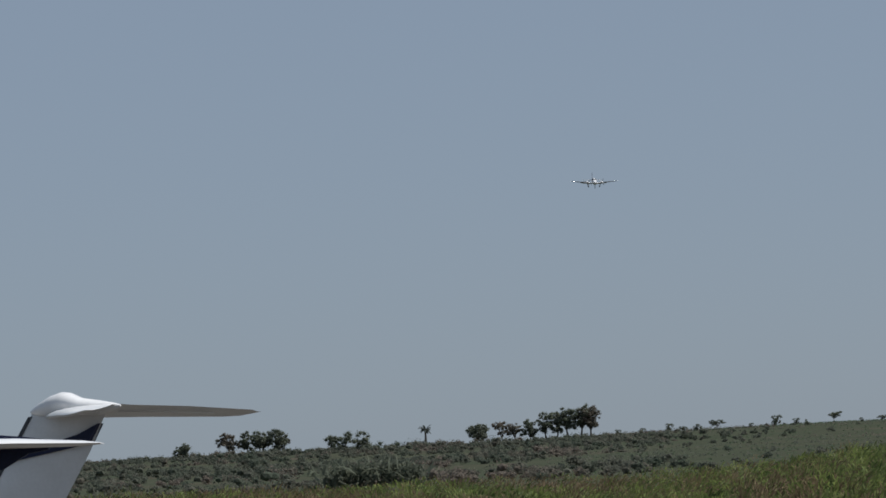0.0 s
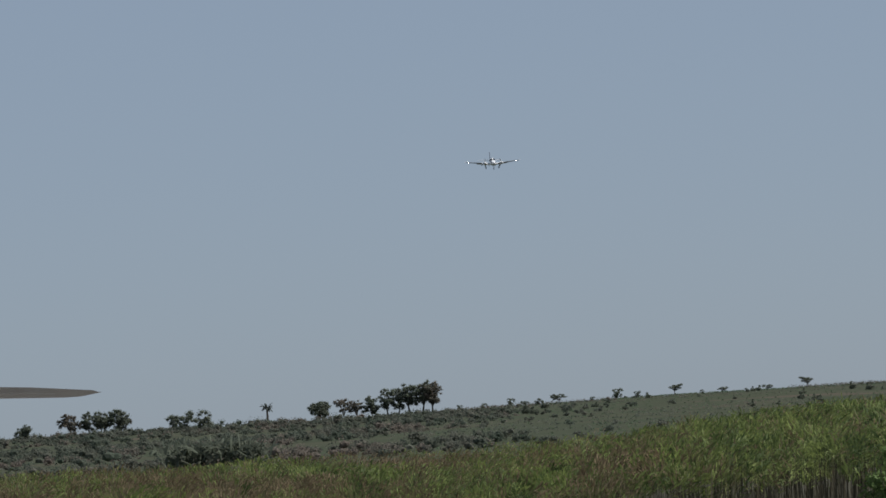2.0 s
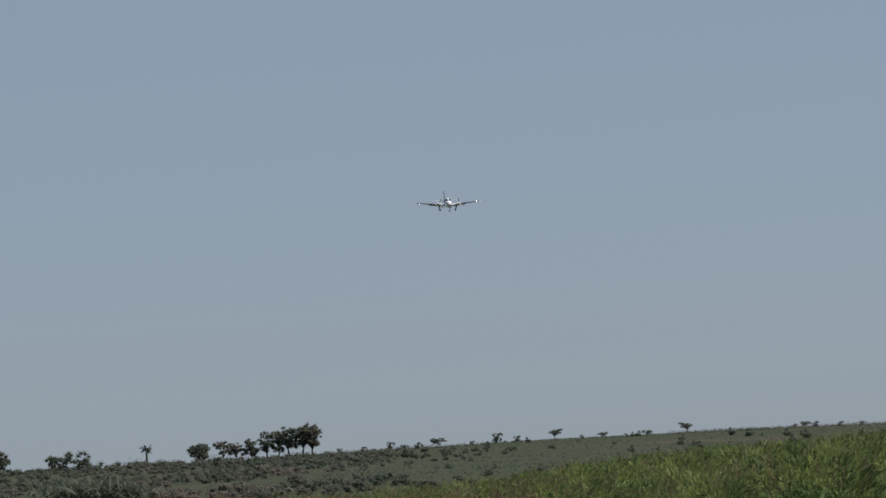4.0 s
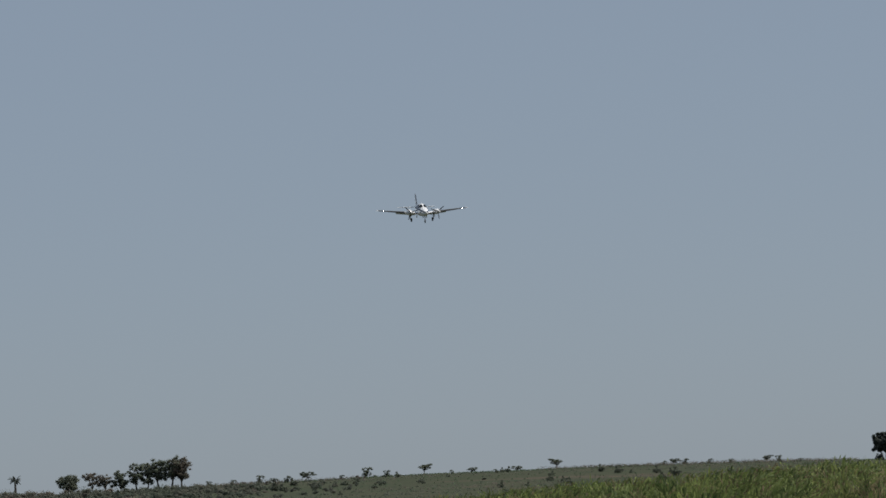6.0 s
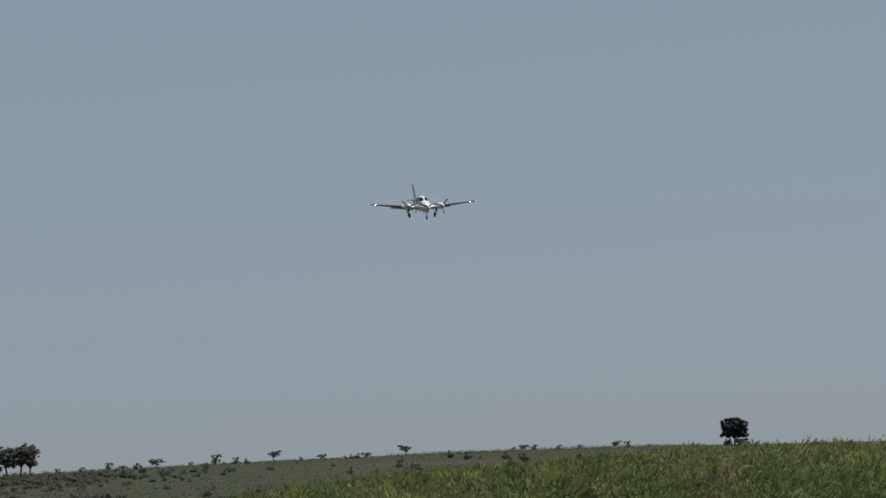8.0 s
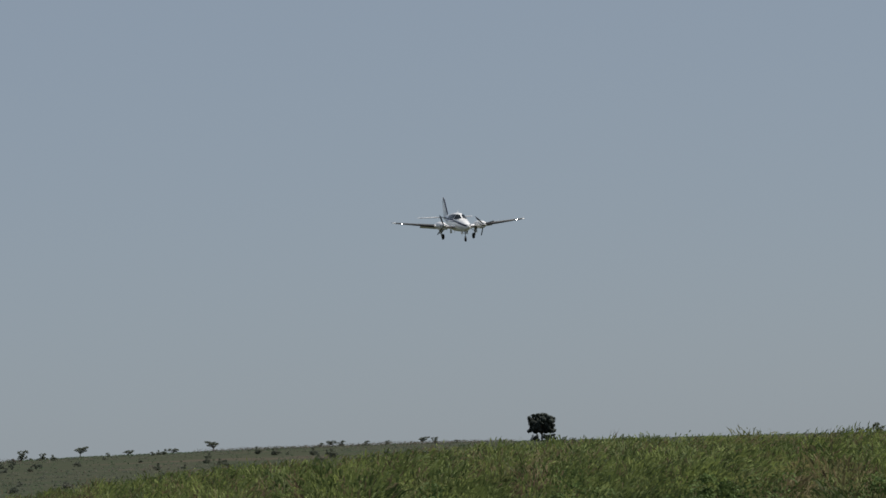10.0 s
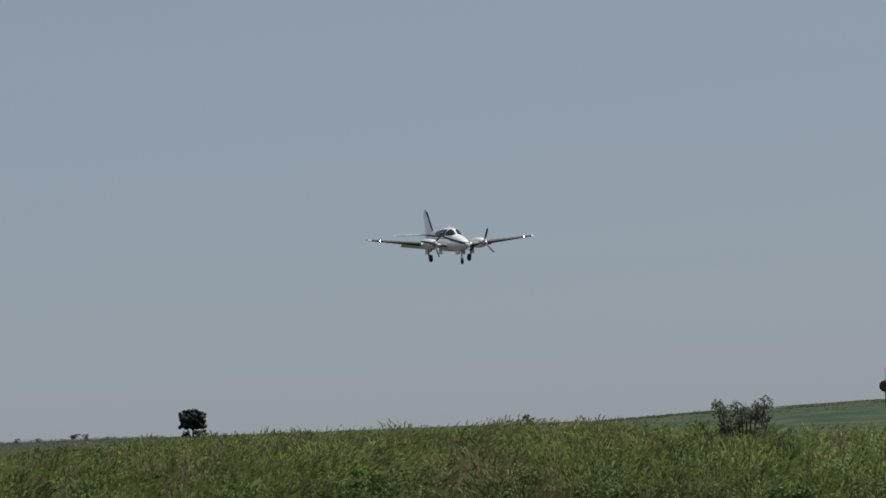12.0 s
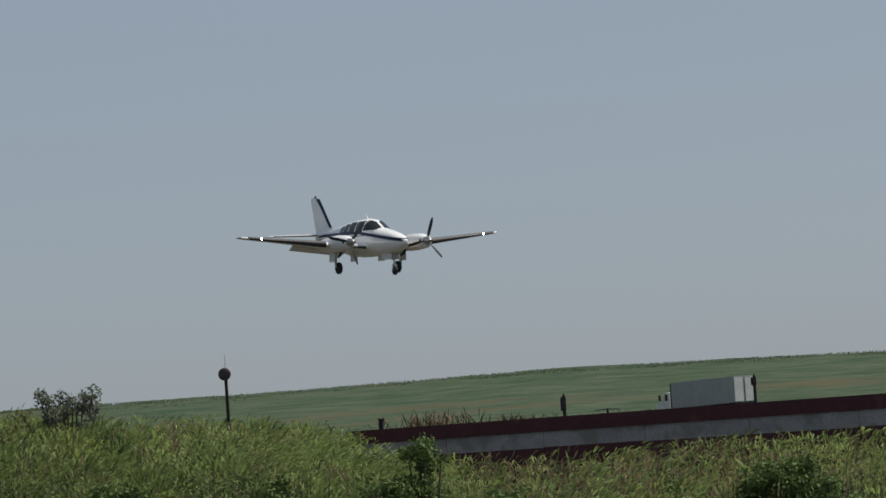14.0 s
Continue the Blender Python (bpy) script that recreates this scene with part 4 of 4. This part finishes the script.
def build_t_tail():
    ob = thing("parked_airplane", "parked white airplane with a tall T tail and navy fin stripe", "airplane")
    ob.matrix_world = T_TAIL_POSE
    secs = [(-9.5, 0.1, 1.2, 1.5), (-9.0, 0.5, 0.85, 1.75), (-7.5, 0.8, 0.55, 2.15), (-5.0, 0.82, 0.5, 2.2), (-3.2, 0.62, 0.75, 2.1), (-1.4, 0.34, 1.15, 1.95), (0.0, 0.08, 1.55, 1.8)]
    part("fuselage", loft([body_ring(x, hw, a, b) for x, hw, a, b in secs]), OFFWHITE, ob)

    def fin_ring(z, le, te, th):
        return [Vector((-p.x, p.z, z)) for p in foil((-le, 0, 0), te - le, th, 9)]

    fin = part("fin", loft([fin_ring(1.7, -2.6, -0.55, 0.08), fin_ring(2.52, -1.46, 0.0, 0.10), fin_ring(3.2, -0.98, 0.45, 0.11), fin_ring(3.80, -0.56, 0.76, 0.12)]), OFFWHITE, ob, "white swept fin")
    # navy band sweeping up across the fin
    band = []
    for z0, z1, x0, x1 in ((3.06, 3.20, -1.10, -1.0), (3.16, 3.30, -0.45, -0.36), (3.26, 3.45, 0.2, 0.28), (3.31, 3.60, 0.46, 0.64)):
        band.append([Vector((x0, -0.095, z0)), Vector((x1, -0.092, z1)), Vector((x1, 0.092, z1)), Vector((x0, 0.095, z0))])
    part("fin_stripe", loft(band), NAVY, fin, "navy band sweeping across the fin")
    edge = [[Vector((le, -0.03, z)), Vector((le - 0.03, 0, z)), Vector((le, 0.03, z)), Vector((le + 0.07, 0.05, z)), Vector((le + 0.07, -0.05, z))] for z, le in ((2.0, -2.18), (2.52, -1.46), (3.2, -0.98), (3.76, -0.6))]
    part("boot", loft(edge), BOOT, fin, "dark leading edge of the fin")
    # bullet fairing
    secs = [(-0.56, 0.03, 3.80, 3.86), (-0.42, 0.12, 3.75, 3.95), (-0.20, 0.18, 3.73, 4.06), (0.0, 0.20, 3.73, 4.11), (0.14, 0.20, 3.73, 4.09), (0.34, 0.18, 3.73, 4.00), (0.65, 0.15, 3.72, 3.95), (0.9, 0.07, 3.78, 3.90), (1.0, 0.02, 3.84, 3.87)]
    part("bullet_fairing", loft([body_ring(*q, power=2.0) for q in secs]), WHITE, ob, "white rounded fairing on top of the fin")
    for side in (1, -1):
        rings = []
        for y, le, ch, z in ((0.05, -0.30, 1.25, 3.79), (0.3, -0.10, 1.12, 3.79), (1.2, 0.60, 0.92, 3.77), (2.3, 1.40, 0.60, 3.73), (2.50, 1.60, 0.38, 3.73), (2.66, 1.90, 0.06, 3.765)):
            f = foil((-le, side * y, z), ch, 0.11, 9)
            # trimmed with its trailing edge up
            rings.append([Vector((-p.x, p.y, p.z + 0.11 * (-p.x - le) - 0.05)) for p in f])
        st = part("stabilizer", loft(rings), OFFWHITE, ob, "white swept stabilizer")
        part("elevator_seam", loft([[Vector((-p.x, p.y, p.z)) for p in foil((-(le + ch * 0.66), side * y, z + 0.11 * 0.66 * ch - 0.05 - 0.045), 0.06, 0.3, 6)] for y, le, ch, z in ((0.4, 0.0, 1.08, 3.79), (1.2, 0.68, 0.92, 3.77), (1.7, 1.09, 0.78, 3.75))]), WHITE, st, "pale elevator edge")
        rings = []
        for y, le, ch in ((0.5, -6.6, 1.9), (4.0, -6.1, 1.4), (7.2, -5.7, 0.9)):
            f = foil((-le, side * y, 0.95 + 0.05 * y), ch, 0.14, 8)
            rings.append([Vector((-p.x, p.y, p.z)) for p in f])
        part("wing", loft(rings), OFFWHITE, ob, "white wing")
        g = part("landing_gear", tube([(-5.8, side * 2.2, 1.0), (-5.8, side * 2.2, 0.3)], [0.08, 0.06]), METAL, ob)
        bm = wheel(0.32, 0.22)
        bmesh.ops.translate(bm, vec=(-5.8, side * 2.2, 0.32), verts=bm.verts)
        part("tyre", bm, TYRE, g)
    g = part("nose_gear", tube([(-8.8, 0, 0.95), (-8.8, 0, 0.25)], [0.07, 0.05]), METAL, ob)
    bm = wheel(0.24, 0.16)
    bmesh.ops.translate(bm, vec=(-8.8, 0, 0.24), verts=bm.verts)
    part("tyre", bm, TYRE, g)
    return ob


T_AZ = 2.356
t_side = Vector((math.cos(radians(T_AZ)), -math.sin(radians(T_AZ)), 0))
t_fore = Vector((math.sin(radians(T_AZ)), math.cos(radians(T_AZ)), 0))
t_org = t_fore * 71 + t_side * -5.85
t_back = (t_side * math.cos(radians(26)) - t_fore * math.sin(radians(26))).normalized()
t_right = Vector((-t_back.y, t_back.x, 0))
T_TAIL_POSE = Matrix.Translation(t_org) @ Matrix((t_back, t_right, Vector((0, 0, 1)))).transposed().to_4x4()
t_tail = build_t_tail()


def build_high_wing():
    """A light airplane parked closer by: its wing tip shows before the T tail."""
    ob = thing("light_airplane", "parked light airplane with a white high wing and navy body", "airplane")
    ob.matrix_world = Matrix.Translation(t_fore * 45 + t_side * -8.4) @ pose(0, 0, 0, 0, 0, -T_AZ)
    # x along the wing, y away from the viewer
    rings = []
    for x, ch, z, th in ((-5.0, 1.5, 2.82, 0.13), (0.0, 1.6, 2.80, 0.14), (2.6, 1.5, 2.78, 0.13), (4.2, 1.3, 2.755, 0.10), (4.85, 1.0, 2.73, 0.07), (5.03, 0.6, 2.725, 0.03)):
        rings.append([Vector((x, -p.x, p.z)) for p in foil((0, 0, z), ch, th * 0.75, 9)])
    w = part("wing", loft(rings), WHITE, ob, "white high wing")
    secs = [(-2.6, 0.45, 1.0, 1.8), (-1.8, 0.5, 0.8, 2.0), (-0.6, 0.55, 0.75, 2.78), (0.9, 0.55, 0.75, 2.8), (2.4, 0.4, 0.95, 2.3), (5.2, 0.12, 1.4, 1.8)]
    part("fuselage", loft([[Vector((p.y, p.x + 0.4, p.z)) for p in body_ring(x, hw, a, b)] for x, hw, a, b in secs]), NAVY, ob, "navy body")
    # made-up navy plate with a white cap, for an unidentified shape over the wing
    part("navy_plate", loft([[Vector((3.2, 0.9, 2.85)), Vector((3.2, 0.96, 2.85)), Vector((3.2, 0.96, 2.45)), Vector((3.2, 0.9, 2.45))], [Vector((4.0, 0.9, 2.86)), Vector((4.0, 0.96, 2.86)), Vector((4.0, 0.96, 2.52)), Vector((4.0, 0.9, 2.52))], [Vector((4.26, 0.9, 2.83)), Vector((4.26, 0.96, 2.83)), Vector((4.26, 0.96, 2.67)), Vector((4.26, 0.9, 2.67))],
                          [Vector((4.46, 0.9, 2.80)), Vector((4.46, 0.96, 2.80)), Vector((4.46, 0.96, 2.70)), Vector((4.46, 0.9, 2.70))]]), NAVY, ob, "navy plate behind the wing")
    part("cap", tube([(3.3, 0.93, 2.88), (3.65, 0.93, 2.90), (3.86, 0.93, 2.85)], [0.05, 0.045, 0.01]), WHITE, ob, "white cap on the plate")
    for x in (-1.1, 1.1):
        g = part("gear_leg", tube([(x * 0.4, 1.0, 0.85), (x, 1.0, 0.25)], [0.05, 0.04]), METAL, ob)
        bm = wheel(0.22, 0.15)
        bmesh.ops.rotate(bm, cent=(0, 0, 0), matrix=Matrix.Rotation(radians(90), 3, "Z"), verts=bm.verts)
        bmesh.ops.translate(bm, vec=(x, 1.0, 0.22), verts=bm.verts)
        part("tyre", bm, TYRE, g)
        part("strut", tube([(x * 0.5, 0.8, 1.0), (x * 2.4, 0.7, 2.72)], [0.03, 0.03], 6), OFFWHITE, ob)
    return ob


high_wing = build_high_wing()

# ---------------------------------------------------------------- pole, wall and truck


def build_pole():
    ob = thing("marker_pole", "dark round marker on a slim pole standing in the grass", "marker pole")
    ob.matrix_world = Matrix.Translation(bearing(21.11, 100, float(ground_z(21.11, 100)) - 0.2)) @ pose(0, 0, 0, 0, 0, -21.11)
    b = -(float(ground_z(21.11, 100)) - 0.2)
    part("pole", tube([(0.02, 0, 0), (0.015, 0, 2.2 + b), (0, 0, 3.66 + b)], [0.045, 0.04, 0.033], 10), DARKMETAL, ob)
    n = 24
    rings = [[Vector((-0.02 + r * math.cos(k * math.tau / n), y, 3.755 + b + r * math.sin(k * math.tau / n))) for k in range(n)] for r, y in ((0.09, -0.07), (0.118, -0.055), (0.124, 0.0), (0.118, 0.05), (0.06, 0.08))]
    part("round_marker", loft(rings), MARKER, ob, "dull dark round marker")
    part("bracket", box(-0.03, 0.03, -0.04, 0.04, 3.58 + b, 3.68 + b, 0.005), DARKMETAL, ob)
    part("rod", tube([(0, 0, 3.86 + b), (0.005, 0, 4.14 + b)], [0.008, 0.004], 5), METAL, ob, "thin lightning rod")
    return ob


MARKER = material("faded_dark_red_marker", (0.05, 0.035, 0.04), 0.6, second=(0.075, 0.05, 0.05), scale=9.0)
build_pole()

WALL_A, WALL_B = Vector((45.35, 109.4, 0)), Vector((58.2, 79.0, 0))
wall_way = (WALL_B - WALL_A).normalized()
wall_len = (WALL_B - WALL_A).length
WALL_POSE = Matrix.Translation(WALL_A) @ Matrix((wall_way, Vector((-wall_way.y, wall_way.x, 0)), Vector((0, 0, 1)))).transposed().to_4x4()


def build_wall():
    ob = thing("boundary_wall", "long low grey cement wall with dull dark red bands", "wall", kind="structure")
    ob.matrix_world = WALL_POSE
    n = 11
    for k in range(n):
        x0, x1 = wall_len * k / n + 0.004, wall_len * (k + 1) / n - 0.004
        z0 = 0.2
        rng = random.Random(k)
        p = part("panel", box(x0, x1, -0.07, 0.07, z0, 2.36, 0.006), GREY, ob, smooth=False)
        part("lower_band", box(x0, x1, -0.078, 0.078, z0, 1.99 + rng.uniform(-0.01, 0.01), 0.004), RED, p, "dark red painted lower band", smooth=False)
    m = 6
    for k in range(m):
        x0, x1 = wall_len * k / m - (0.15 if k == 0 else 0), wall_len * (k + 1) / m
        part("top_band", box(x0, x1 - 0.003, -0.12, 0.12, 2.345, 2.66, 0.004), RED, ob, "dark red capping beam", smooth=False)
    return ob


build_wall()


def on_wall(x, z):
    return WALL_POSE @ Vector((x, 0, z))


def stub(name, label, x, h, w, box_h=0.0):
    ob = thing(name, label, "post", "posts on the wall")
    ob.matrix_world = Matrix.Translation(on_wall(x, 2.655))
    part("shaft", tube([(0, 0, 0), (0, 0, h)], [w / 2, w / 2], 10), DARKMETAL, ob)
    if box_h:
        part("lamp_box", box(-w * 0.95, w * 0.4, -0.05, 0.05, h - box_h, h - 0.03, 0.01), DARKMETAL, ob, "dark lamp box")
        part("finial", tube([(0, 0, h), (0, 0, h + 0.05)], [w * 0.35, w * 0.2], 8), DARKMETAL, ob)
    else:
        part("cap", box(-w * 0.55, w * 0.55, -w * 0.55, w * 0.55, h, h + 0.03, 0.006), DARKMETAL, ob)
    return ob


stub("post", "short dark stub post at the wall's end", 0.9, 0.22, 0.12)
stub("post", "slim dark post with a lamp box on the wall", 6.62, 0.46, 0.075, 0.34)
stub("post", "tall slim dark post on the wall", 12.15, 0.58, 0.07, 0.2)


def build_crossbar():
    ob = thing("crossbar_post", "low dark post with a level crossbar", "post")
    ob.matrix_world = Matrix.Translation(on_wall(7.9, 2.655))
    part("shaft", tube([(0, 0, 0), (0, 0, 0.11)], [0.03, 0.02], 8), DARKMETAL, ob)
    part("crossbar", tube([(-0.28, 0.06, 0.08), (0, 0, 0.095), (0.28, -0.06, 0.085)], [0.008, 0.014, 0.008], 6), DARKMETAL, ob)
    return ob


build_crossbar()


def build_truck():
    """x forward, y to its left, z up; the origin on the road under the trailer's rear."""
    ob = thing("truck", "grey box trailer truck with white rear doors driving away", "truck")
    tr = part("trailer", box(0.0, 12.0, -1.25, 1.25, 1.25, 3.95, 0.04), TRAILER, ob, "grey box trailer", smooth=False)
    for s in (-1, 1):
        part("rear_door", box(-0.05, -0.004, min(s * 0.12, s * 1.2), max(s * 0.12, s * 1.2), 1.35, 3.8, 0.015), DOORW, tr, "white rear door", smooth=False)
    part("rear_frame", box(-0.03, 0.06, -1.27, 1.27, 1.1, 1.27, 0.01), DARKMETAL, tr, smooth=False)
    part("chassis", box(0.2, 12.3, -0.5, 0.5, 0.85, 1.22, 0.03), DARKMETAL, ob, smooth=False)
    for k in range(12):
        part("side_rib", box(0.9 + k * 0.95, 0.96 + k * 0.95, 1.25, 1.258, 1.3, 3.9), TRAILER, tr, smooth=False)
    cab = part("cab", loft([[Vector((x, s * 1.2 * q, z)) for s, z in ((-1, 0.8), (1, 0.8), (1, zt), (-1, zt))] for x, q, zt in ((12.5, 1.0, 2.95), (13.4, 1.0, 3.0), (13.9, 0.98, 2.15), (15.2, 0.9, 1.9), (15.5, 0.85, 1.5))]), DOORW, ob, "white truck cab", smooth=False)
    part("windscreen", loft([[Vector((x, s * 1.05, z)) for s in (-1, 1)] + [Vector((x + 0.03, s * 1.05, z + 0.03)) for s in (1, -1)] for x, z in ((13.44, 2.92), (13.86, 2.24))]), WINDOW, cab, "dark windscreen")
    for s in (-1, 1):
        part("side_window", box(12.85, 13.35, s * 1.2 - 0.01, s * 1.2 + 0.01, 2.15, 2.8, 0.004), WINDOW, cab, "dark side window")
        part("mirror", box(13.9, 14.1, s * 1.45 - 0.1, s * 1.45 + 0.1, 2.2, 2.8, 0.03), DARKMETAL, cab, "dark wing mirror")
        part("exhaust_stack", tube([(12.35, s * 1.05, 1.0), (12.35, s * 1.05, 3.9)], [0.09, 0.08]), DARKMETAL, cab, "dark exhaust stack")
        for x in (1.2, 2.45, 3.7, 11.0, 12.2, 14.2):
            w = part("wheel", wheel(0.5, 0.5 if x < 13 else 0.3), TYRE, ob)
            w.location = (x, s * 0.98, 0.5)
            r = part("rim", wheel(0.27, 0.34 if x < 13 else 0.32), METAL, w)
    return ob


truck = build_truck()

# ---------------------------------------------------------------- what moves
HEADING = knots([(0, 178.7), (9.5, 178.2), (10.5, 177.4), (11, 176.7), (12.5, 177.9), (13.5, 177.4), (14, 177.8)])     # bearing to which its nose points
NOSE_UP = knots([(0, -5.0), (6.5, -5.2), (10.5, -5.6), (12, -4.2), (13, -2.6), (14, -1.3)])
FLIGHT = [
    (0, 82.87, 1118.00, 84.38, -1.60),
    (0.5, 83.19, 1080.00, 81.14, -1.49),
    (1, 83.42, 1042.00, 77.73, -1.12),
    (1.5, 83.46, 1002.00, 74.34, -1.32),
    (2, 83.68, 963.00, 71.36, -0.20),
    (2.5, 83.53, 924.00, 68.09, 2.00),
    (3, 83.72, 889.00, 64.80, 0.20),
    (3.2, 83.86, 874.00, 63.75, -0.19),
    (5.3, 74.03, 643.10, 51.69, 0.19),
    (5.5, 72.71, 617.18, 50.31, 0.66),
    (6, 72.27, 578.08, 46.29, 0.39),
    (6.5, 71.03, 543.61, 44.43, 0.13),
    (7, 71.41, 515.50, 41.38, 0.00),
    (7.2, 72.36, 509.36, 40.63, -0.04),
    (9.3, 78.52, 417.07, 31.10, 1.01),
    (9.5, 79.15, 408.77, 30.23, 1.09),
    (10, 80.62, 387.47, 27.99, 0.29),
    (10.5, 82.36, 367.74, 26.28, -0.61),
    (11, 82.50, 341.05, 23.97, 0.39),
    (11.5, 83.74, 319.49, 21.68, 0.09),
    (12, 84.58, 296.52, 19.44, -0.71),
    (12.5, 82.05, 264.15, 16.92, -0.82),
    (13, 79.30, 234.45, 14.96, -1.70),
    (13.5, 78.54, 209.16, 13.00, -1.04),
    (14, 77.81, 184.48, 11.18, -0.79),
]
# seconds and clock angle of a blade
SPIN = [(0, 20), (1, 60), (2, 95), (3.2, 130), (4.5, 95), (5.5, 60), (6.5, 40), (7.2, 20), (8.3, 60), (9.5, 105), (10.2, 60), (11, 45), (11.7, 25), (12.5, 8), (13, 30), (13.5, -5), (14, 17)]


def flight_pose(t, x, y, z, bank):
    h = radians(float(HEADING(t)))
    return Matrix.Translation((x, y, z)) @ Matrix.Rotation(math.atan2(math.cos(h), math.sin(h)), 4, "Z") @ Matrix.Rotation(radians(-float(NOSE_UP(t))), 4, "Y") @ Matrix.Rotation(radians(bank), 4, "X")


def truck_pose(t):
    back = (TRUCK_SIDE * math.cos(radians(57)) - TRUCK_FORE * math.sin(radians(57))).normalized()
    p = TRUCK_END + back * (24.0 * (14.0 - t))

    def height(q):
        return float(ground_z(math.degrees(math.atan2(q.x, q.y)), math.hypot(q.x, q.y)))

    p.z = height(p)
    ahead = p - back * 12
    ahead.z = height(ahead)
    f = (ahead - p).normalized()
    f = (f - Vector((0, 0, 0.04))).normalized()
    p.z += 0.2
    left = Vector((0, 0, 1)).cross(f).normalized()
    return Matrix.Translation(p) @ Matrix((f, left, f.cross(left))).transposed().to_4x4()


TRUCK_AZ = 27.2
TRUCK_SIDE = Vector((math.cos(radians(TRUCK_AZ)), -math.sin(radians(TRUCK_AZ)), 0))
TRUCK_FORE = Vector((math.sin(radians(TRUCK_AZ)), math.cos(radians(TRUCK_AZ)), 0))
TRUCK_END = Vector((224.8, 435.4, 0))


def motions():
    walk(airplane, [(t, flight_pose(t, x, y, z, b)) for t, x, y, z, b in FLIGHT])
    for k, prop in enumerate(PROPS):
        sign = -1
        walk(prop, [(t, Matrix.Translation((1.98, 1.72 - 3.44 * k, -0.20)) @ Matrix.Rotation(radians(sign * (a + 25 * k)), 4, "X")) for t, a in SPIN])
    walk(truck, [(t, truck_pose(t)) for t in (0, 2, 4, 6, 8, 10, 12, 13, 14)])


motions()
